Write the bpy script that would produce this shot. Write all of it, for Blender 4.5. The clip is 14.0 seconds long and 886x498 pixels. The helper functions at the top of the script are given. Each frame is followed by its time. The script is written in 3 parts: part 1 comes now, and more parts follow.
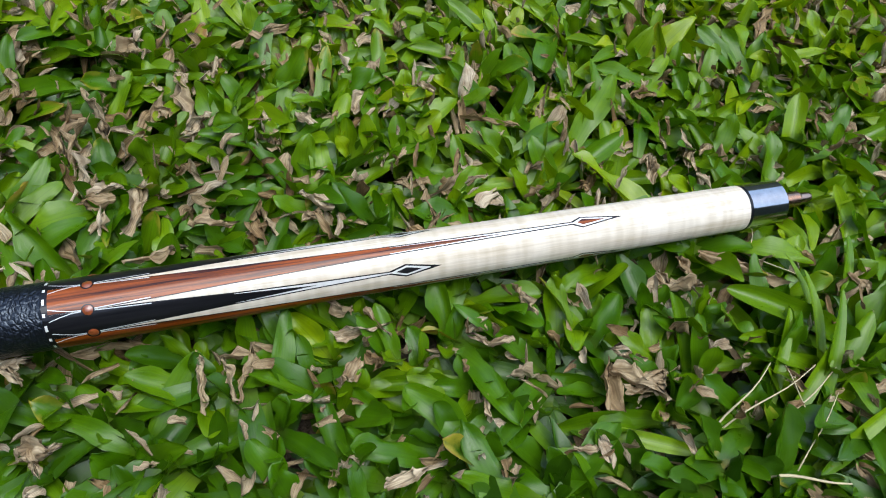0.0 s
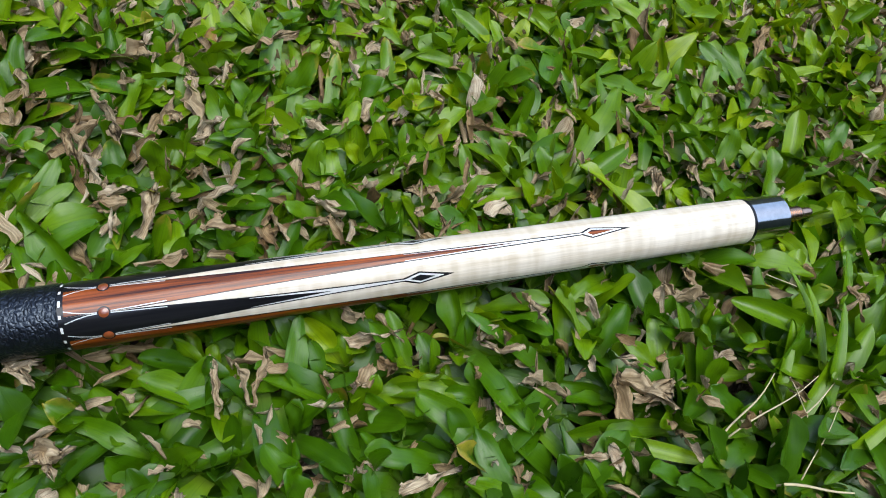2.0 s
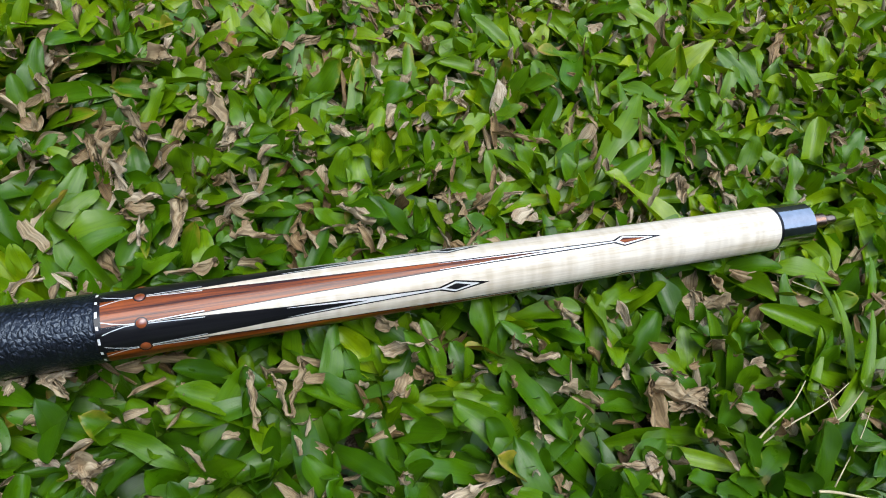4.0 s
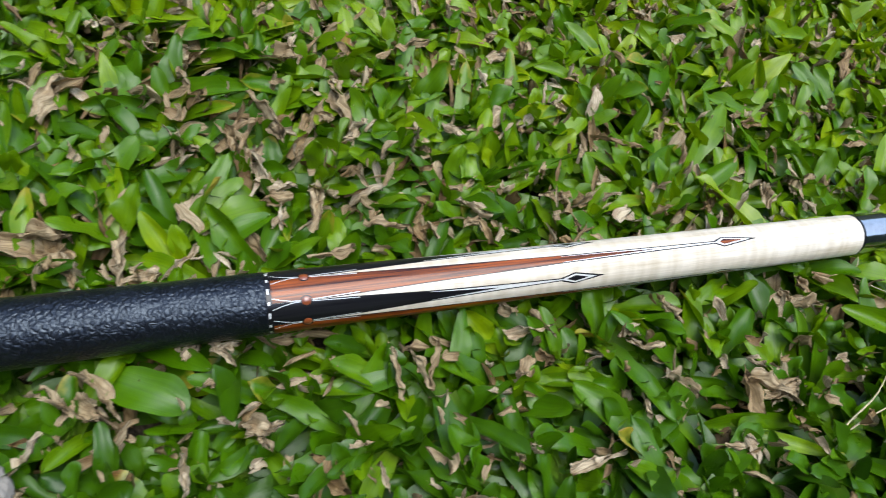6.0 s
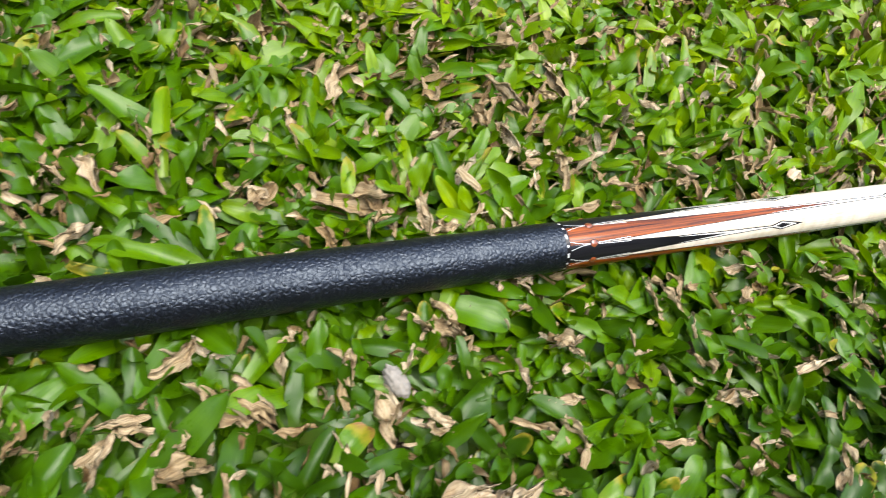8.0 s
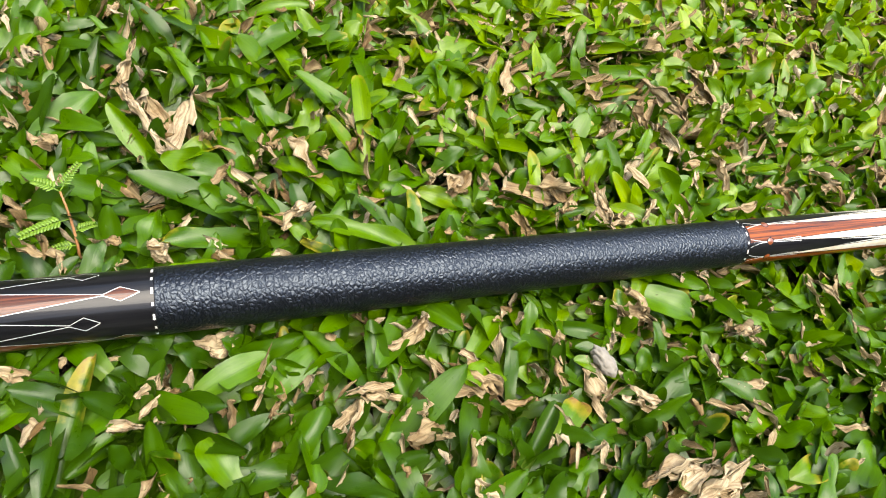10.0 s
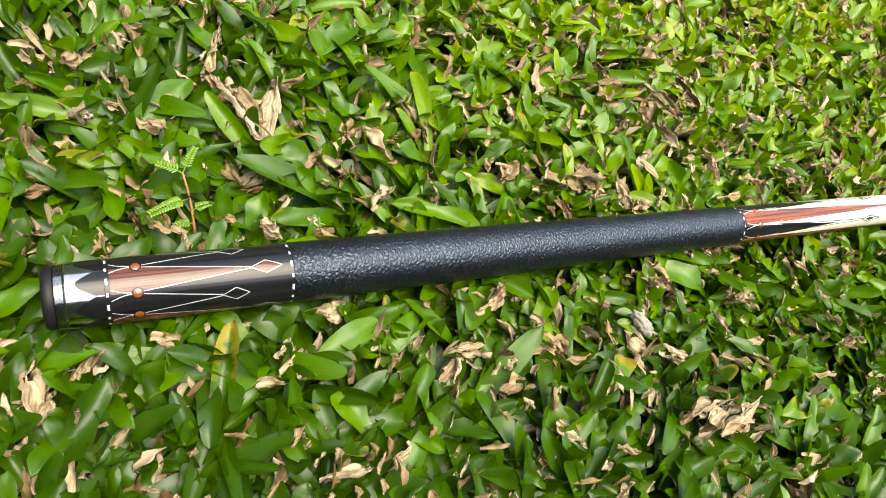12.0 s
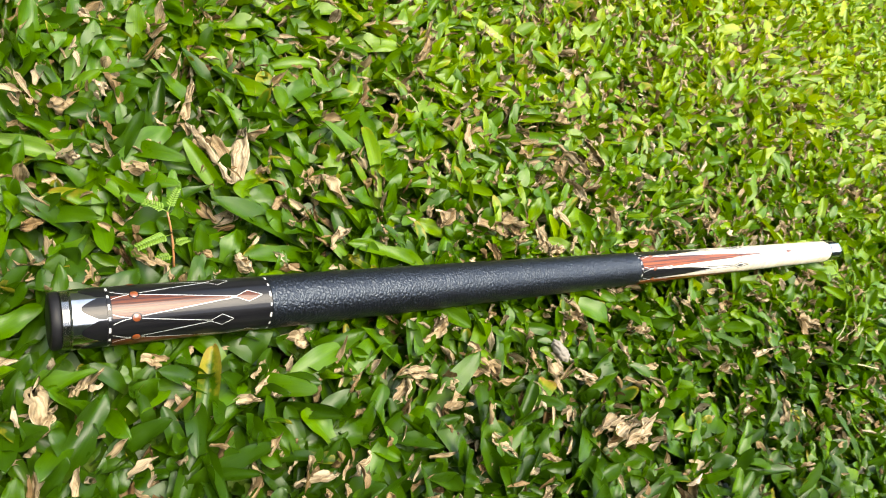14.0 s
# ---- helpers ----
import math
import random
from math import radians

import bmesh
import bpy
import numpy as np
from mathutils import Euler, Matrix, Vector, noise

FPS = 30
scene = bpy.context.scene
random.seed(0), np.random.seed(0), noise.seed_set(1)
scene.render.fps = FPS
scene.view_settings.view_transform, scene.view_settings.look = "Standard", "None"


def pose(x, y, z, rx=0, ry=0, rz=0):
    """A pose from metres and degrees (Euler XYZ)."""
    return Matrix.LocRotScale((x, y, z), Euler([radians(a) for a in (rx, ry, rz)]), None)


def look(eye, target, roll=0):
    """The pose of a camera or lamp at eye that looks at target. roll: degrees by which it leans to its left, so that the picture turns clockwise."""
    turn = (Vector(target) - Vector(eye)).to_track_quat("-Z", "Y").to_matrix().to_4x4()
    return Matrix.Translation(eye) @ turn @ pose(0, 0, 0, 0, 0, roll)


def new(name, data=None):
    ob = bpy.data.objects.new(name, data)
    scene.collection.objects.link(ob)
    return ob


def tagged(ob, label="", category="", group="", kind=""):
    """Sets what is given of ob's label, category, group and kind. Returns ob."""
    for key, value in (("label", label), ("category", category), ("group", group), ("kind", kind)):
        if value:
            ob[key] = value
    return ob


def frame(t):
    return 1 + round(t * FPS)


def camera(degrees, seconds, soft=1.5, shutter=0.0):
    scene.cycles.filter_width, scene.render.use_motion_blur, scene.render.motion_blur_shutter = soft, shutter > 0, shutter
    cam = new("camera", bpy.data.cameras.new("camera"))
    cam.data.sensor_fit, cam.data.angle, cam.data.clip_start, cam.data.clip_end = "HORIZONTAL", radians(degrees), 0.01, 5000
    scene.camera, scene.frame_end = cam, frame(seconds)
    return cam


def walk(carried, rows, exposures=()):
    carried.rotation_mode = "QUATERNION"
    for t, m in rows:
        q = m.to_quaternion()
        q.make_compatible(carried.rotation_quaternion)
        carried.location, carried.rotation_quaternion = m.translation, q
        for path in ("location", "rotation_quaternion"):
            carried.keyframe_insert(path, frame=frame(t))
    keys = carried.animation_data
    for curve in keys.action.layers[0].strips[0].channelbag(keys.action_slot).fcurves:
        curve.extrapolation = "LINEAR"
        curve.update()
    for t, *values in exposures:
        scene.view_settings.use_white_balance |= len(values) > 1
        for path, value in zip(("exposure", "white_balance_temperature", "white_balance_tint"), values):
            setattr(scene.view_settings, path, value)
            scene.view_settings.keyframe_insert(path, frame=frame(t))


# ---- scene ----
cam = camera(65.3, 14.0, soft=1.0, shutter=0.35)
PATH = [
    (0, (0.3847, -0.1579, 0.2516), (0.8361, 0.9322, -1.3633), 9.58),
    (0.5, (0.3825, -0.1606, 0.2509), (0.8736, 0.9173, -1.3606), 10.57),
    (1, (0.3816, -0.1599, 0.2529), (0.8857, 0.9248, -1.3499), 11.77),
    (1.5, (0.3777, -0.1596, 0.2521), (0.8723, 0.9386, -1.3446), 11.75),
    (2, (0.3720, -0.1563, 0.2527), (0.8742, 0.9389, -1.3437), 12.23),
    (4.5, (0.3424, -0.1473, 0.2504), (0.8878, 0.9331, -1.3419), 13.93),
    (5, (0.3283, -0.1502, 0.2499), (0.8764, 0.9182, -1.3496), 14.49),
    (5.5, (0.3172, -0.1510, 0.2529), (0.8726, 0.9190, -1.3429), 15.49),
    (6, (0.2958, -0.1488, 0.2654), (0.8245, 0.9158, -1.3431), 15.74),
    (6.5, (0.2607, -0.1485, 0.2697), (0.7388, 0.9170, -1.3539), 14.42),
    (7, (0.2208, -0.1559, 0.2811), (0.7304, 0.8805, -1.3517), 16.42),
    (7.5, (0.1880, -0.1624, 0.2925), (0.7110, 0.8403, -1.3570), 17.38),
    (8, (0.1454, -0.1623, 0.3032), (0.6839, 0.8136, -1.3575), 17.12),
    (8.5, (0.1024, -0.1587, 0.3044), (0.6426, 0.7992, -1.3661), 18.38),
    (8.7, (0.0891, -0.1581, 0.3053), (0.6354, 0.7920, -1.3677), 18.91),
    (10.8, (-0.0106, -0.1474, 0.2956), (0.6921, 0.7930, -1.3237), 27.34),
    (11, (-0.0242, -0.1476, 0.2998), (0.7221, 0.7661, -1.3152), 29.41),
    (11.5, (-0.0547, -0.1509, 0.3092), (0.7519, 0.7167, -1.3022), 31.44),
    (12, (-0.0765, -0.1510, 0.3137), (0.7906, 0.6803, -1.2853), 33.96),
    (12.5, (-0.0983, -0.1488, 0.3140), (0.8208, 0.6858, -1.2540), 35.87),
    (13, (-0.1095, -0.1535, 0.3216), (0.8494, 0.7239, -1.1985), 36.03),
    (13.5, (-0.1130, -0.1575, 0.3248), (0.9384, 0.6892, -1.1509), 38.84),
    (14, (-0.1308, -0.1674, 0.3448), (0.9964, 0.6731, -1.0775), 40.42),
]
EXPOSURES = [(0.0, 2.16, 6700, 8), (5.5, 2.22, 6700, 8), (7.5, 2.80, 7500, 10), (8.5, 3.05, 7900, 11), (11.0, 3.14, 8800, 9), (14.0, 3.23, 9000, 9)]
walk(cam, [(t, look(eye, target, roll)) for t, eye, target, roll in PATH], EXPOSURES)

# ---- light: a bright overcast sky, brightest high overhead ----
world = bpy.data.worlds.new("overcast_sky")
scene.world = world
world.use_nodes = True
wn = world.node_tree.nodes
sky = wn.new("ShaderNodeTexSky")
sky.sky_type = "NISHITA"
sky.sun_disc = False
SUN_ELEVATION, SUN_AZIMUTH = 78.0, 150.0
sky.sun_elevation, sky.sun_rotation = radians(SUN_ELEVATION), radians(SUN_AZIMUTH)
sky.air_density, sky.dust_density = 0.95, 1.2
world.node_tree.links.new(sky.outputs[0], wn["Background"].inputs[0])
wn["Background"].inputs[1].default_value = 0.115

sun_data = bpy.data.lights.new("sun_behind_cloud", "SUN")
sun_data.energy, sun_data.angle, sun_data.color = 0.85, radians(48), (0.86, 0.93, 1.0)
sun = new("sun_behind_cloud", sun_data)
_e, _a = radians(SUN_ELEVATION), radians(SUN_AZIMUTH)
sun.matrix_world = look((math.sin(_a) * math.cos(_e), math.cos(_a) * math.cos(_e), math.sin(_e)), (0, 0, 0))


# ---- materials ----
def material(name):
    """A node material with its principled shader; returns material, nodes, links, shader."""
    m = bpy.data.materials.new(name)
    m.use_nodes = True
    n, l = m.node_tree.nodes, m.node_tree.links
    return m, n, l, n["Principled BSDF"]


def ramp(n, l, source, stops):
    r = n.new("ShaderNodeValToRGB")
    r.color_ramp.elements[0].position, r.color_ramp.elements[0].color = stops[0][0], (*stops[0][1], 1)
    r.color_ramp.elements[1].position, r.color_ramp.elements[1].color = stops[-1][0], (*stops[-1][1], 1)
    for p, c in stops[1:-1]:
        r.color_ramp.elements.new(p).color = (*c, 1)
    l.new(source, r.inputs[0])
    return r.outputs[0]


def mix(n, l, fac, a, b, blend="MIX"):
    x = n.new("ShaderNodeMix")
    x.data_type, x.blend_type = "RGBA", blend
    for slot, v in ((0, fac), (6, a), (7, b)):
        if isinstance(v, (int, float)):
            x.inputs[slot].default_value = v
        elif isinstance(v, tuple):
            x.inputs[slot].default_value = (*v, 1)
        else:
            l.new(v, x.inputs[slot])
    return x.outputs[2]


def calc(n, l, op, a, b=0.0):
    x = n.new("ShaderNodeMath")
    x.operation = op
    for slot, v in ((0, a), (1, b)):
        if isinstance(v, (int, float)):
            x.inputs[slot].default_value = v
        else:
            l.new(v, x.inputs[slot])
    return x.outputs[0]


def noise_tex(n, l, vector, scale, detail=3.0, rough=0.55):
    x = n.new("ShaderNodeTexNoise")
    x.inputs["Scale"].default_value, x.inputs["Detail"].default_value = scale, detail
    x.inputs["Roughness"].default_value = rough
    if vector is not None:
        l.new(vector, x.inputs["Vector"])
    return x.outputs[0]


def stretched(n, l, source, scale):
    x = n.new("ShaderNodeMapping")
    x.inputs["Scale"].default_value = scale
    l.new(source, x.inputs["Vector"])
    return x.outputs[0]


def bumped(n, l, height, strength, distance, shader):
    x = n.new("ShaderNodeBump")
    x.inputs["Strength"].default_value, x.inputs["Distance"].default_value = strength, distance
    l.new(height, x.inputs["Height"])
    l.new(x.outputs[0], shader.inputs["Normal"])


def leaf_material(name, dry):
    m, n, l, p = material(name)
    uv = n.new("ShaderNodeUVMap").outputs[0]
    sep = n.new("ShaderNodeSeparateXYZ")
    l.new(uv, sep.inputs[0])
    tone = n.new("ShaderNodeAttribute")
    tone.attribute_name = "tone"
    age = n.new("ShaderNodeAttribute")
    age.attribute_name = "age"
    place = n.new("ShaderNodeTexCoord").outputs["Object"]
    blotch = noise_tex(n, l, place, 160.0, 4.0)
    along = stretched(n, l, uv, (20.0, 1.2, 1.0))
    shifted = n.new("ShaderNodeVectorMath")
    shifted.operation = "ADD"
    l.new(along, shifted.inputs[0])
    l.new(tone.outputs["Fac"], shifted.inputs[1])
    veins = noise_tex(n, l, shifted.outputs[0], 1.0, 2.0)
    rib = calc(n, l, "ABSOLUTE", calc(n, l, "SUBTRACT", sep.outputs[0], 0.5))
    if dry:
        base = ramp(n, l, tone.outputs["Fac"], [(0.0, (0.13, 0.075, 0.027)), (0.3, (0.26, 0.175, 0.080)), (0.65, (0.40, 0.315, 0.19)), (1.0, (0.55, 0.465, 0.335))])
        streak = ramp(n, l, veins, [(0.34, (0.52, 0.48, 0.43)), (0.62, (1.10, 1.09, 1.07))])
        colour = mix(n, l, 1.0, base, streak, "MULTIPLY")
        spots = ramp(n, l, blotch, [(0.36, (0.55, 0.45, 0.36)), (0.54, (1.0, 1.0, 1.0))])
        colour = mix(n, l, 0.7, colour, spots, "MULTIPLY")
        p.inputs["Roughness"].default_value = 0.65
        p.inputs["Specular IOR Level"].default_value = 0.3
    else:
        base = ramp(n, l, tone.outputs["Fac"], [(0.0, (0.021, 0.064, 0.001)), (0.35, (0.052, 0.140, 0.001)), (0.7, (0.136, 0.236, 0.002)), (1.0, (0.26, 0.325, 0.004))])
        streak = ramp(n, l, veins, [(0.3, (0.88, 0.90, 0.84)), (0.7, (1.10, 1.08, 1.05))])
        colour = mix(n, l, 1.0, base, streak, "MULTIPLY")
        cloud = ramp(n, l, noise_tex(n, l, place, 70.0, 3.0), [(0.35, (0.80, 0.86, 0.8)), (0.65, (1.16, 1.10, 1.1))])
        colour = mix(n, l, 1.0, colour, cloud, "MULTIPLY")
        # the blade pales towards its sheath
        foot = ramp(n, l, sep.outputs[1], [(0.0, (0.45, 0.45, 0.45)), (0.30, (0, 0, 0))])
        colour = mix(n, l, foot, colour, (0.17, 0.23, 0.045))
        ribline = calc(n, l, "LESS_THAN", rib, 0.022)
        colour = mix(n, l, calc(n, l, "MULTIPLY", ribline, 0.22), colour, (0.02, 0.06, 0.004))
        # yellowing, then rust, runs in from the tip and the margins of the older leaves
        reach = calc(n, l, "ADD", calc(n, l, "ADD", sep.outputs[1], calc(n, l, "MULTIPLY", rib, 0.5)), calc(n, l, "MULTIPLY", calc(n, l, "SUBTRACT", blotch, 0.5), 0.9))
        turned = calc(n, l, "ADD", reach, calc(n, l, "SUBTRACT", calc(n, l, "MULTIPLY", age.outputs["Fac"], 1.8), 1.66))
        yellow = ramp(n, l, turned, [(0.05, (0, 0, 0)), (0.32, (1, 1, 1))])
        brown = ramp(n, l, turned, [(0.34, (0, 0, 0)), (0.56, (1, 1, 1))])
        bleached = ramp(n, l, turned, [(0.66, (0, 0, 0)), (0.88, (1, 1, 1))])
        colour = mix(n, l, yellow, colour, (0.25, 0.22, 0.02))
        colour = mix(n, l, brown, colour, (0.25, 0.125, 0.038))
        colour = mix(n, l, bleached, colour, (0.42, 0.35, 0.24))
        colour = mix(n, l, mix(n, l, brown, (0.0, 0.0, 0.0), (0.8, 0.8, 0.8)), colour, mix(n, l, 1.0, colour, ramp(n, l, veins, [(0.35, (0.58, 0.55, 0.52)), (0.6, (1.12, 1.12, 1.12))]), "MULTIPLY"))
        p.inputs["Specular IOR Level"].default_value = 0.36
        gloss = ramp(n, l, blotch, [(0.3, (0.26, 0.26, 0.26)), (0.7, (0.44, 0.44, 0.44))])
        l.new(gloss, p.inputs["Roughness"])
    l.new(colour, p.inputs["Base Color"])
    bumped(n, l, veins, 0.55 if dry else 0.22, 0.0006, p)
    thin = n.new("ShaderNodeBsdfTranslucent")
    l.new(mix(n, l, 1.0, colour, (1.1, 1.15, 0.55) if not dry else (1.0, 0.94, 0.84), "MULTIPLY"), thin.inputs[0])
    both = n.new("ShaderNodeMixShader")
    both.inputs[0].default_value = 0.18 if dry else 0.28
    l.new(p.outputs[0], both.inputs[1])
    l.new(thin.outputs[0], both.inputs[2])
    l.new(both.outputs[0], n["Material Output"].inputs[0])
    return m


GREEN = leaf_material("green_leaf", False)
DRY = leaf_material("dry_leaf", True)


def soil_material():
    m, n, l, p = material("soil")
    place = n.new("ShaderNodeTexCoord").outputs["Object"]
    a, b = noise_tex(n, l, place, 35.0, 5.0), noise_tex(n, l, place, 400.0, 4.0)
    c = ramp(n, l, a, [(0.3, (0.035, 0.026, 0.017)), (0.7, (0.10, 0.075, 0.05))])
    d = ramp(n, l, b, [(0.35, (0.6, 0.6, 0.6)), (0.7, (1.3, 1.25, 1.2))])
    l.new(mix(n, l, 1.0, c, d, "MULTIPLY"), p.inputs["Base Color"])
    p.inputs["Roughness"].default_value = 0.95
    bumped(n, l, b, 0.8, 0.003, p)
    return m


SOIL = soil_material()


def wood(name, dark, light, scale, coat=0.5, figure=0.0, rough=0.35):
    """Lacquered turned wood whose grain runs along x."""
    m, n, l, p = material(name)
    place = n.new("ShaderNodeTexCoord").outputs["Object"]
    grain = noise_tex(n, l, stretched(n, l, place, (14.0, scale, scale)), 1.0, 5.0, 0.65)
    fine = noise_tex(n, l, stretched(n, l, place, (40.0, scale * 6, scale * 6)), 1.0, 2.0)
    c = ramp(n, l, grain, [(0.38, dark), (0.62, light)])
    c = mix(n, l, 0.5, c, ramp(n, l, fine, [(0.3, (0.72, 0.7, 0.68)), (0.7, (1.12, 1.12, 1.12))]), "MULTIPLY")
    if figure:
        curl = noise_tex(n, l, stretched(n, l, place, (230.0, 22.0, 22.0)), 1.0, 1.5)
        c = mix(n, l, figure, c, ramp(n, l, curl, [(0.35, (0.80, 0.76, 0.70)), (0.65, (1.06, 1.06, 1.06))]), "MULTIPLY")
    l.new(c, p.inputs["Base Color"])
    p.inputs["Roughness"].default_value = rough
    p.inputs["Specular IOR Level"].default_value = 0.12
    p.inputs["Coat Weight"].default_value = coat
    p.inputs["Coat Roughness"].default_value = 0.06
    return m


def plain(name, colour, rough, metal=0.0, coat=0.0, grain=0.0):
    m, n, l, p = material(name)
    place = n.new("ShaderNodeTexCoord").outputs["Object"]
    v = noise_tex(n, l, place, 300.0, 3.0)
    c = mix(n, l, 1.0, colour, ramp(n, l, v, [(0.3, (0.88, 0.88, 0.88)), (0.7, (1.08, 1.08, 1.08))]), "MULTIPLY")
    l.new(c, p.inputs["Base Color"])
    p.inputs["Roughness"].default_value = rough
    p.inputs["Metallic"].default_value = metal
    p.inputs["Coat Weight"].default_value = coat
    p.inputs["Coat Roughness"].default_value = 0.06
    if grain:
        bumped(n, l, v, grain, 0.0003, p)
    return m


MAPLE = wood("curly_maple", (0.55, 0.48, 0.37), (0.67, 0.61, 0.51), 220.0, 0.4, 0.7)
COCOBOLO = wood("red_rosewood", (0.026, 0.006, 0.003), (0.27, 0.060, 0.007), 700.0, 0.45)
DARK_ROSEWOOD = wood("dark_rosewood", (0.030, 0.009, 0.005), (0.115, 0.030, 0.010), 900.0, 0.5)
EBONY = wood("ebony", (0.004, 0.004, 0.005), (0.010, 0.010, 0.011), 500.0, 0.35)
BLACK = plain("black_resin", (0.006, 0.006, 0.007), 0.3, coat=0.3)
BLACK.node_tree.nodes["Principled BSDF"].inputs["Specular IOR Level"].default_value = 0.15
IVORY = plain("white_inlay", (0.56, 0.56, 0.53), 0.35, coat=0.8)
SILVER_LINE = plain("pale_veneer", (0.52, 0.53, 0.50), 0.35, coat=0.8)
COPPER = plain("orange_inlay", (0.19, 0.046, 0.013), 0.3, coat=0.8)
STEEL = plain("polished_steel", (0.47, 0.46, 0.44), 0.13, 1.0)
BRONZE = plain("bronze_pin", (0.45, 0.29, 0.20), 0.25, 1.0)
RUBBER = plain("black_rubber", (0.006, 0.006, 0.007), 0.5, grain=0.3)
RUBBER.node_tree.nodes["Principled BSDF"].inputs["Specular IOR Level"].default_value = 0.22


def leather_material():
    m, n, l, p = material("black_pebbled_leather")
    place = n.new("ShaderNodeTexCoord").outputs["Object"]
    warp = n.new("ShaderNodeVectorMath")
    warp.operation = "MULTIPLY_ADD"
    nz = n.new("ShaderNodeTexNoise")
    nz.inputs["Scale"].default_value = 420.0
    l.new(place, nz.inputs["Vector"])
    l.new(nz.outputs["Color"], warp.inputs[0])
    warp.inputs[1].default_value = (0.0024, 0.0024, 0.0024)
    l.new(place, warp.inputs[2])
    v = n.new("ShaderNodeTexVoronoi")
    v.feature = "DISTANCE_TO_EDGE"
    v.inputs["Scale"].default_value = 420.0
    l.new(stretched(n, l, warp.outputs[0], (1.25, 0.85, 0.85)), v.inputs["Vector"])
    fine = noise_tex(n, l, place, 1500.0, 3.0)
    broad = noise_tex(n, l, place, 60.0, 2.0)
    cell = ramp(n, l, v.outputs["Distance"], [(0.0, (0, 0, 0)), (0.30, (0.75, 0.75, 0.75)), (0.70, (1, 1, 1))])
    height = calc(n, l, "ADD", cell, calc(n, l, "MULTIPLY", fine, 0.22))
    l.new(ramp(n, l, cell, [(0.0, (0.002, 0.002, 0.003)), (0.6, (0.006, 0.007, 0.010))]), p.inputs["Base Color"])
    l.new(ramp(n, l, broad, [(0.35, (0.29, 0.29, 0.29)), (0.65, (0.36, 0.36, 0.36))]), p.inputs["Roughness"])
    p.inputs["Specular IOR Level"].default_value = 0.52
    # bluish sky sheen put into the leather's specular colour
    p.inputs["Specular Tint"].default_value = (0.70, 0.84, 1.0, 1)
    bumped(n, l, height, 0.7, 0.0004, p)
    return m


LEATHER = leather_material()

# ---- ground ----
bm = bmesh.new()
bmesh.ops.create_grid(bm, x_segments=2, y_segments=2, size=60.0)
me = bpy.data.meshes.new("ground")
bm.to_mesh(me)
bm.free()
me.materials.append(SOIL)
ground = tagged(new("ground", me), "bare brown soil under the lawn grass", "ground", kind="structure")
ground.location = (0.3, 0, -0.032)

# ---- plain unseen walls added to close the place and darken low reflections ----
SHADE_WALL = plain("added_shade_wall", (0.06, 0.07, 0.05), 0.9, grain=0.5)
for name, cx, cy, sx, sy, high in (("shade_wall_north", 2.0, 3.2, 7.0, 0.2, 2.8), ("shade_wall_south", 2.0, -1.75, 7.0, 0.2, 1.5), ("shade_wall_east", 5.4, 0.725, 0.2, 4.75, 1.5), ("shade_wall_west", -1.4, 0.725, 0.2, 4.75, 2.0)):
    bm = bmesh.new()
    bmesh.ops.create_cube(bm, size=1.0, matrix=Matrix.Translation((cx, cy, high / 2 - 0.035)) @ Matrix.Diagonal((sx, sy, high, 1)))
    me = bpy.data.meshes.new(name)
    bm.to_mesh(me)
    bm.free()
    me.materials.append(SHADE_WALL)
    tagged(new(name, me), "unseen plain dark wall added to block low sky light", "wall", kind="structure")

# ---- the cue's turned profile: x from the butt to the joint, radius ----
AXIS_Z, AXIS_DZ = 0.0152, -0.0030
PROFILE_X = (-0.1045, 0.0, 0.1, 0.305, 0.44, 0.60)
PROFILE_R = (0.0144, 0.0144, 0.0142, 0.0125, 0.0115, 0.0106)


def radius(x):
    return float(np.interp(x, PROFILE_X, PROFILE_R))


def axis_z(x):
    return AXIS_Z + AXIS_DZ * x


def on_cue(x, theta, lift=0.0):
    """A place on the cue's skin; theta in degrees, 0 level towards the eye, 90 on top."""
    r, a = radius(x) + lift, radians(theta)
    return (x, -r * math.cos(a), axis_z(x) + r * math.sin(a))


def part(name, bm, mat, parent, label="", smooth=True):
    me = bpy.data.meshes.new(name)
    bmesh.ops.recalc_face_normals(bm, faces=bm.faces[:])
    bm.to_mesh(me)
    bm.free()
    for f in me.polygons:
        f.use_smooth = smooth
    me.set_sharp_from_angle(angle=radians(32))
    me.materials.append(mat)
    ob = new(name, me)
    ob.parent = parent
    if label:
        tagged(ob, label)
    return ob


def turned(stations, n=72):
    """A closed turned body: stations of x and radius."""
    bm = bmesh.new()
    rings = []
    for x, r in stations:
        z = axis_z(x)
        rings.append([bm.verts.new((x, -r * math.cos(2 * math.pi * k / n), z + r * math.sin(2 * math.pi * k / n))) for k in range(n)])
    for a, b in zip(rings, rings[1:]):
        for k in range(n):
            bm.faces.new((a[k], a[(k + 1) % n], b[(k + 1) % n], b[k]))
    bm.faces.new(rings[0][::-1])
    bm.faces.new(rings[-1])
    return bm


def skin(x0, x1, steps, lift=0.0, ease=0.0):
    """Stations along the profile between x0 and x1, with small eased ends."""
    out = [(x0, radius(x0) + lift - ease)] if ease else []
    for k in range(steps + 1):
        x = x0 + (x1 - x0) * k / steps
        if ease:
            x = min(max(x, x0 + ease), x1 - ease)
        out.append((x, radius(x) + lift))
    if ease:
        out.append((x1, radius(x1) + lift - ease))
    return out


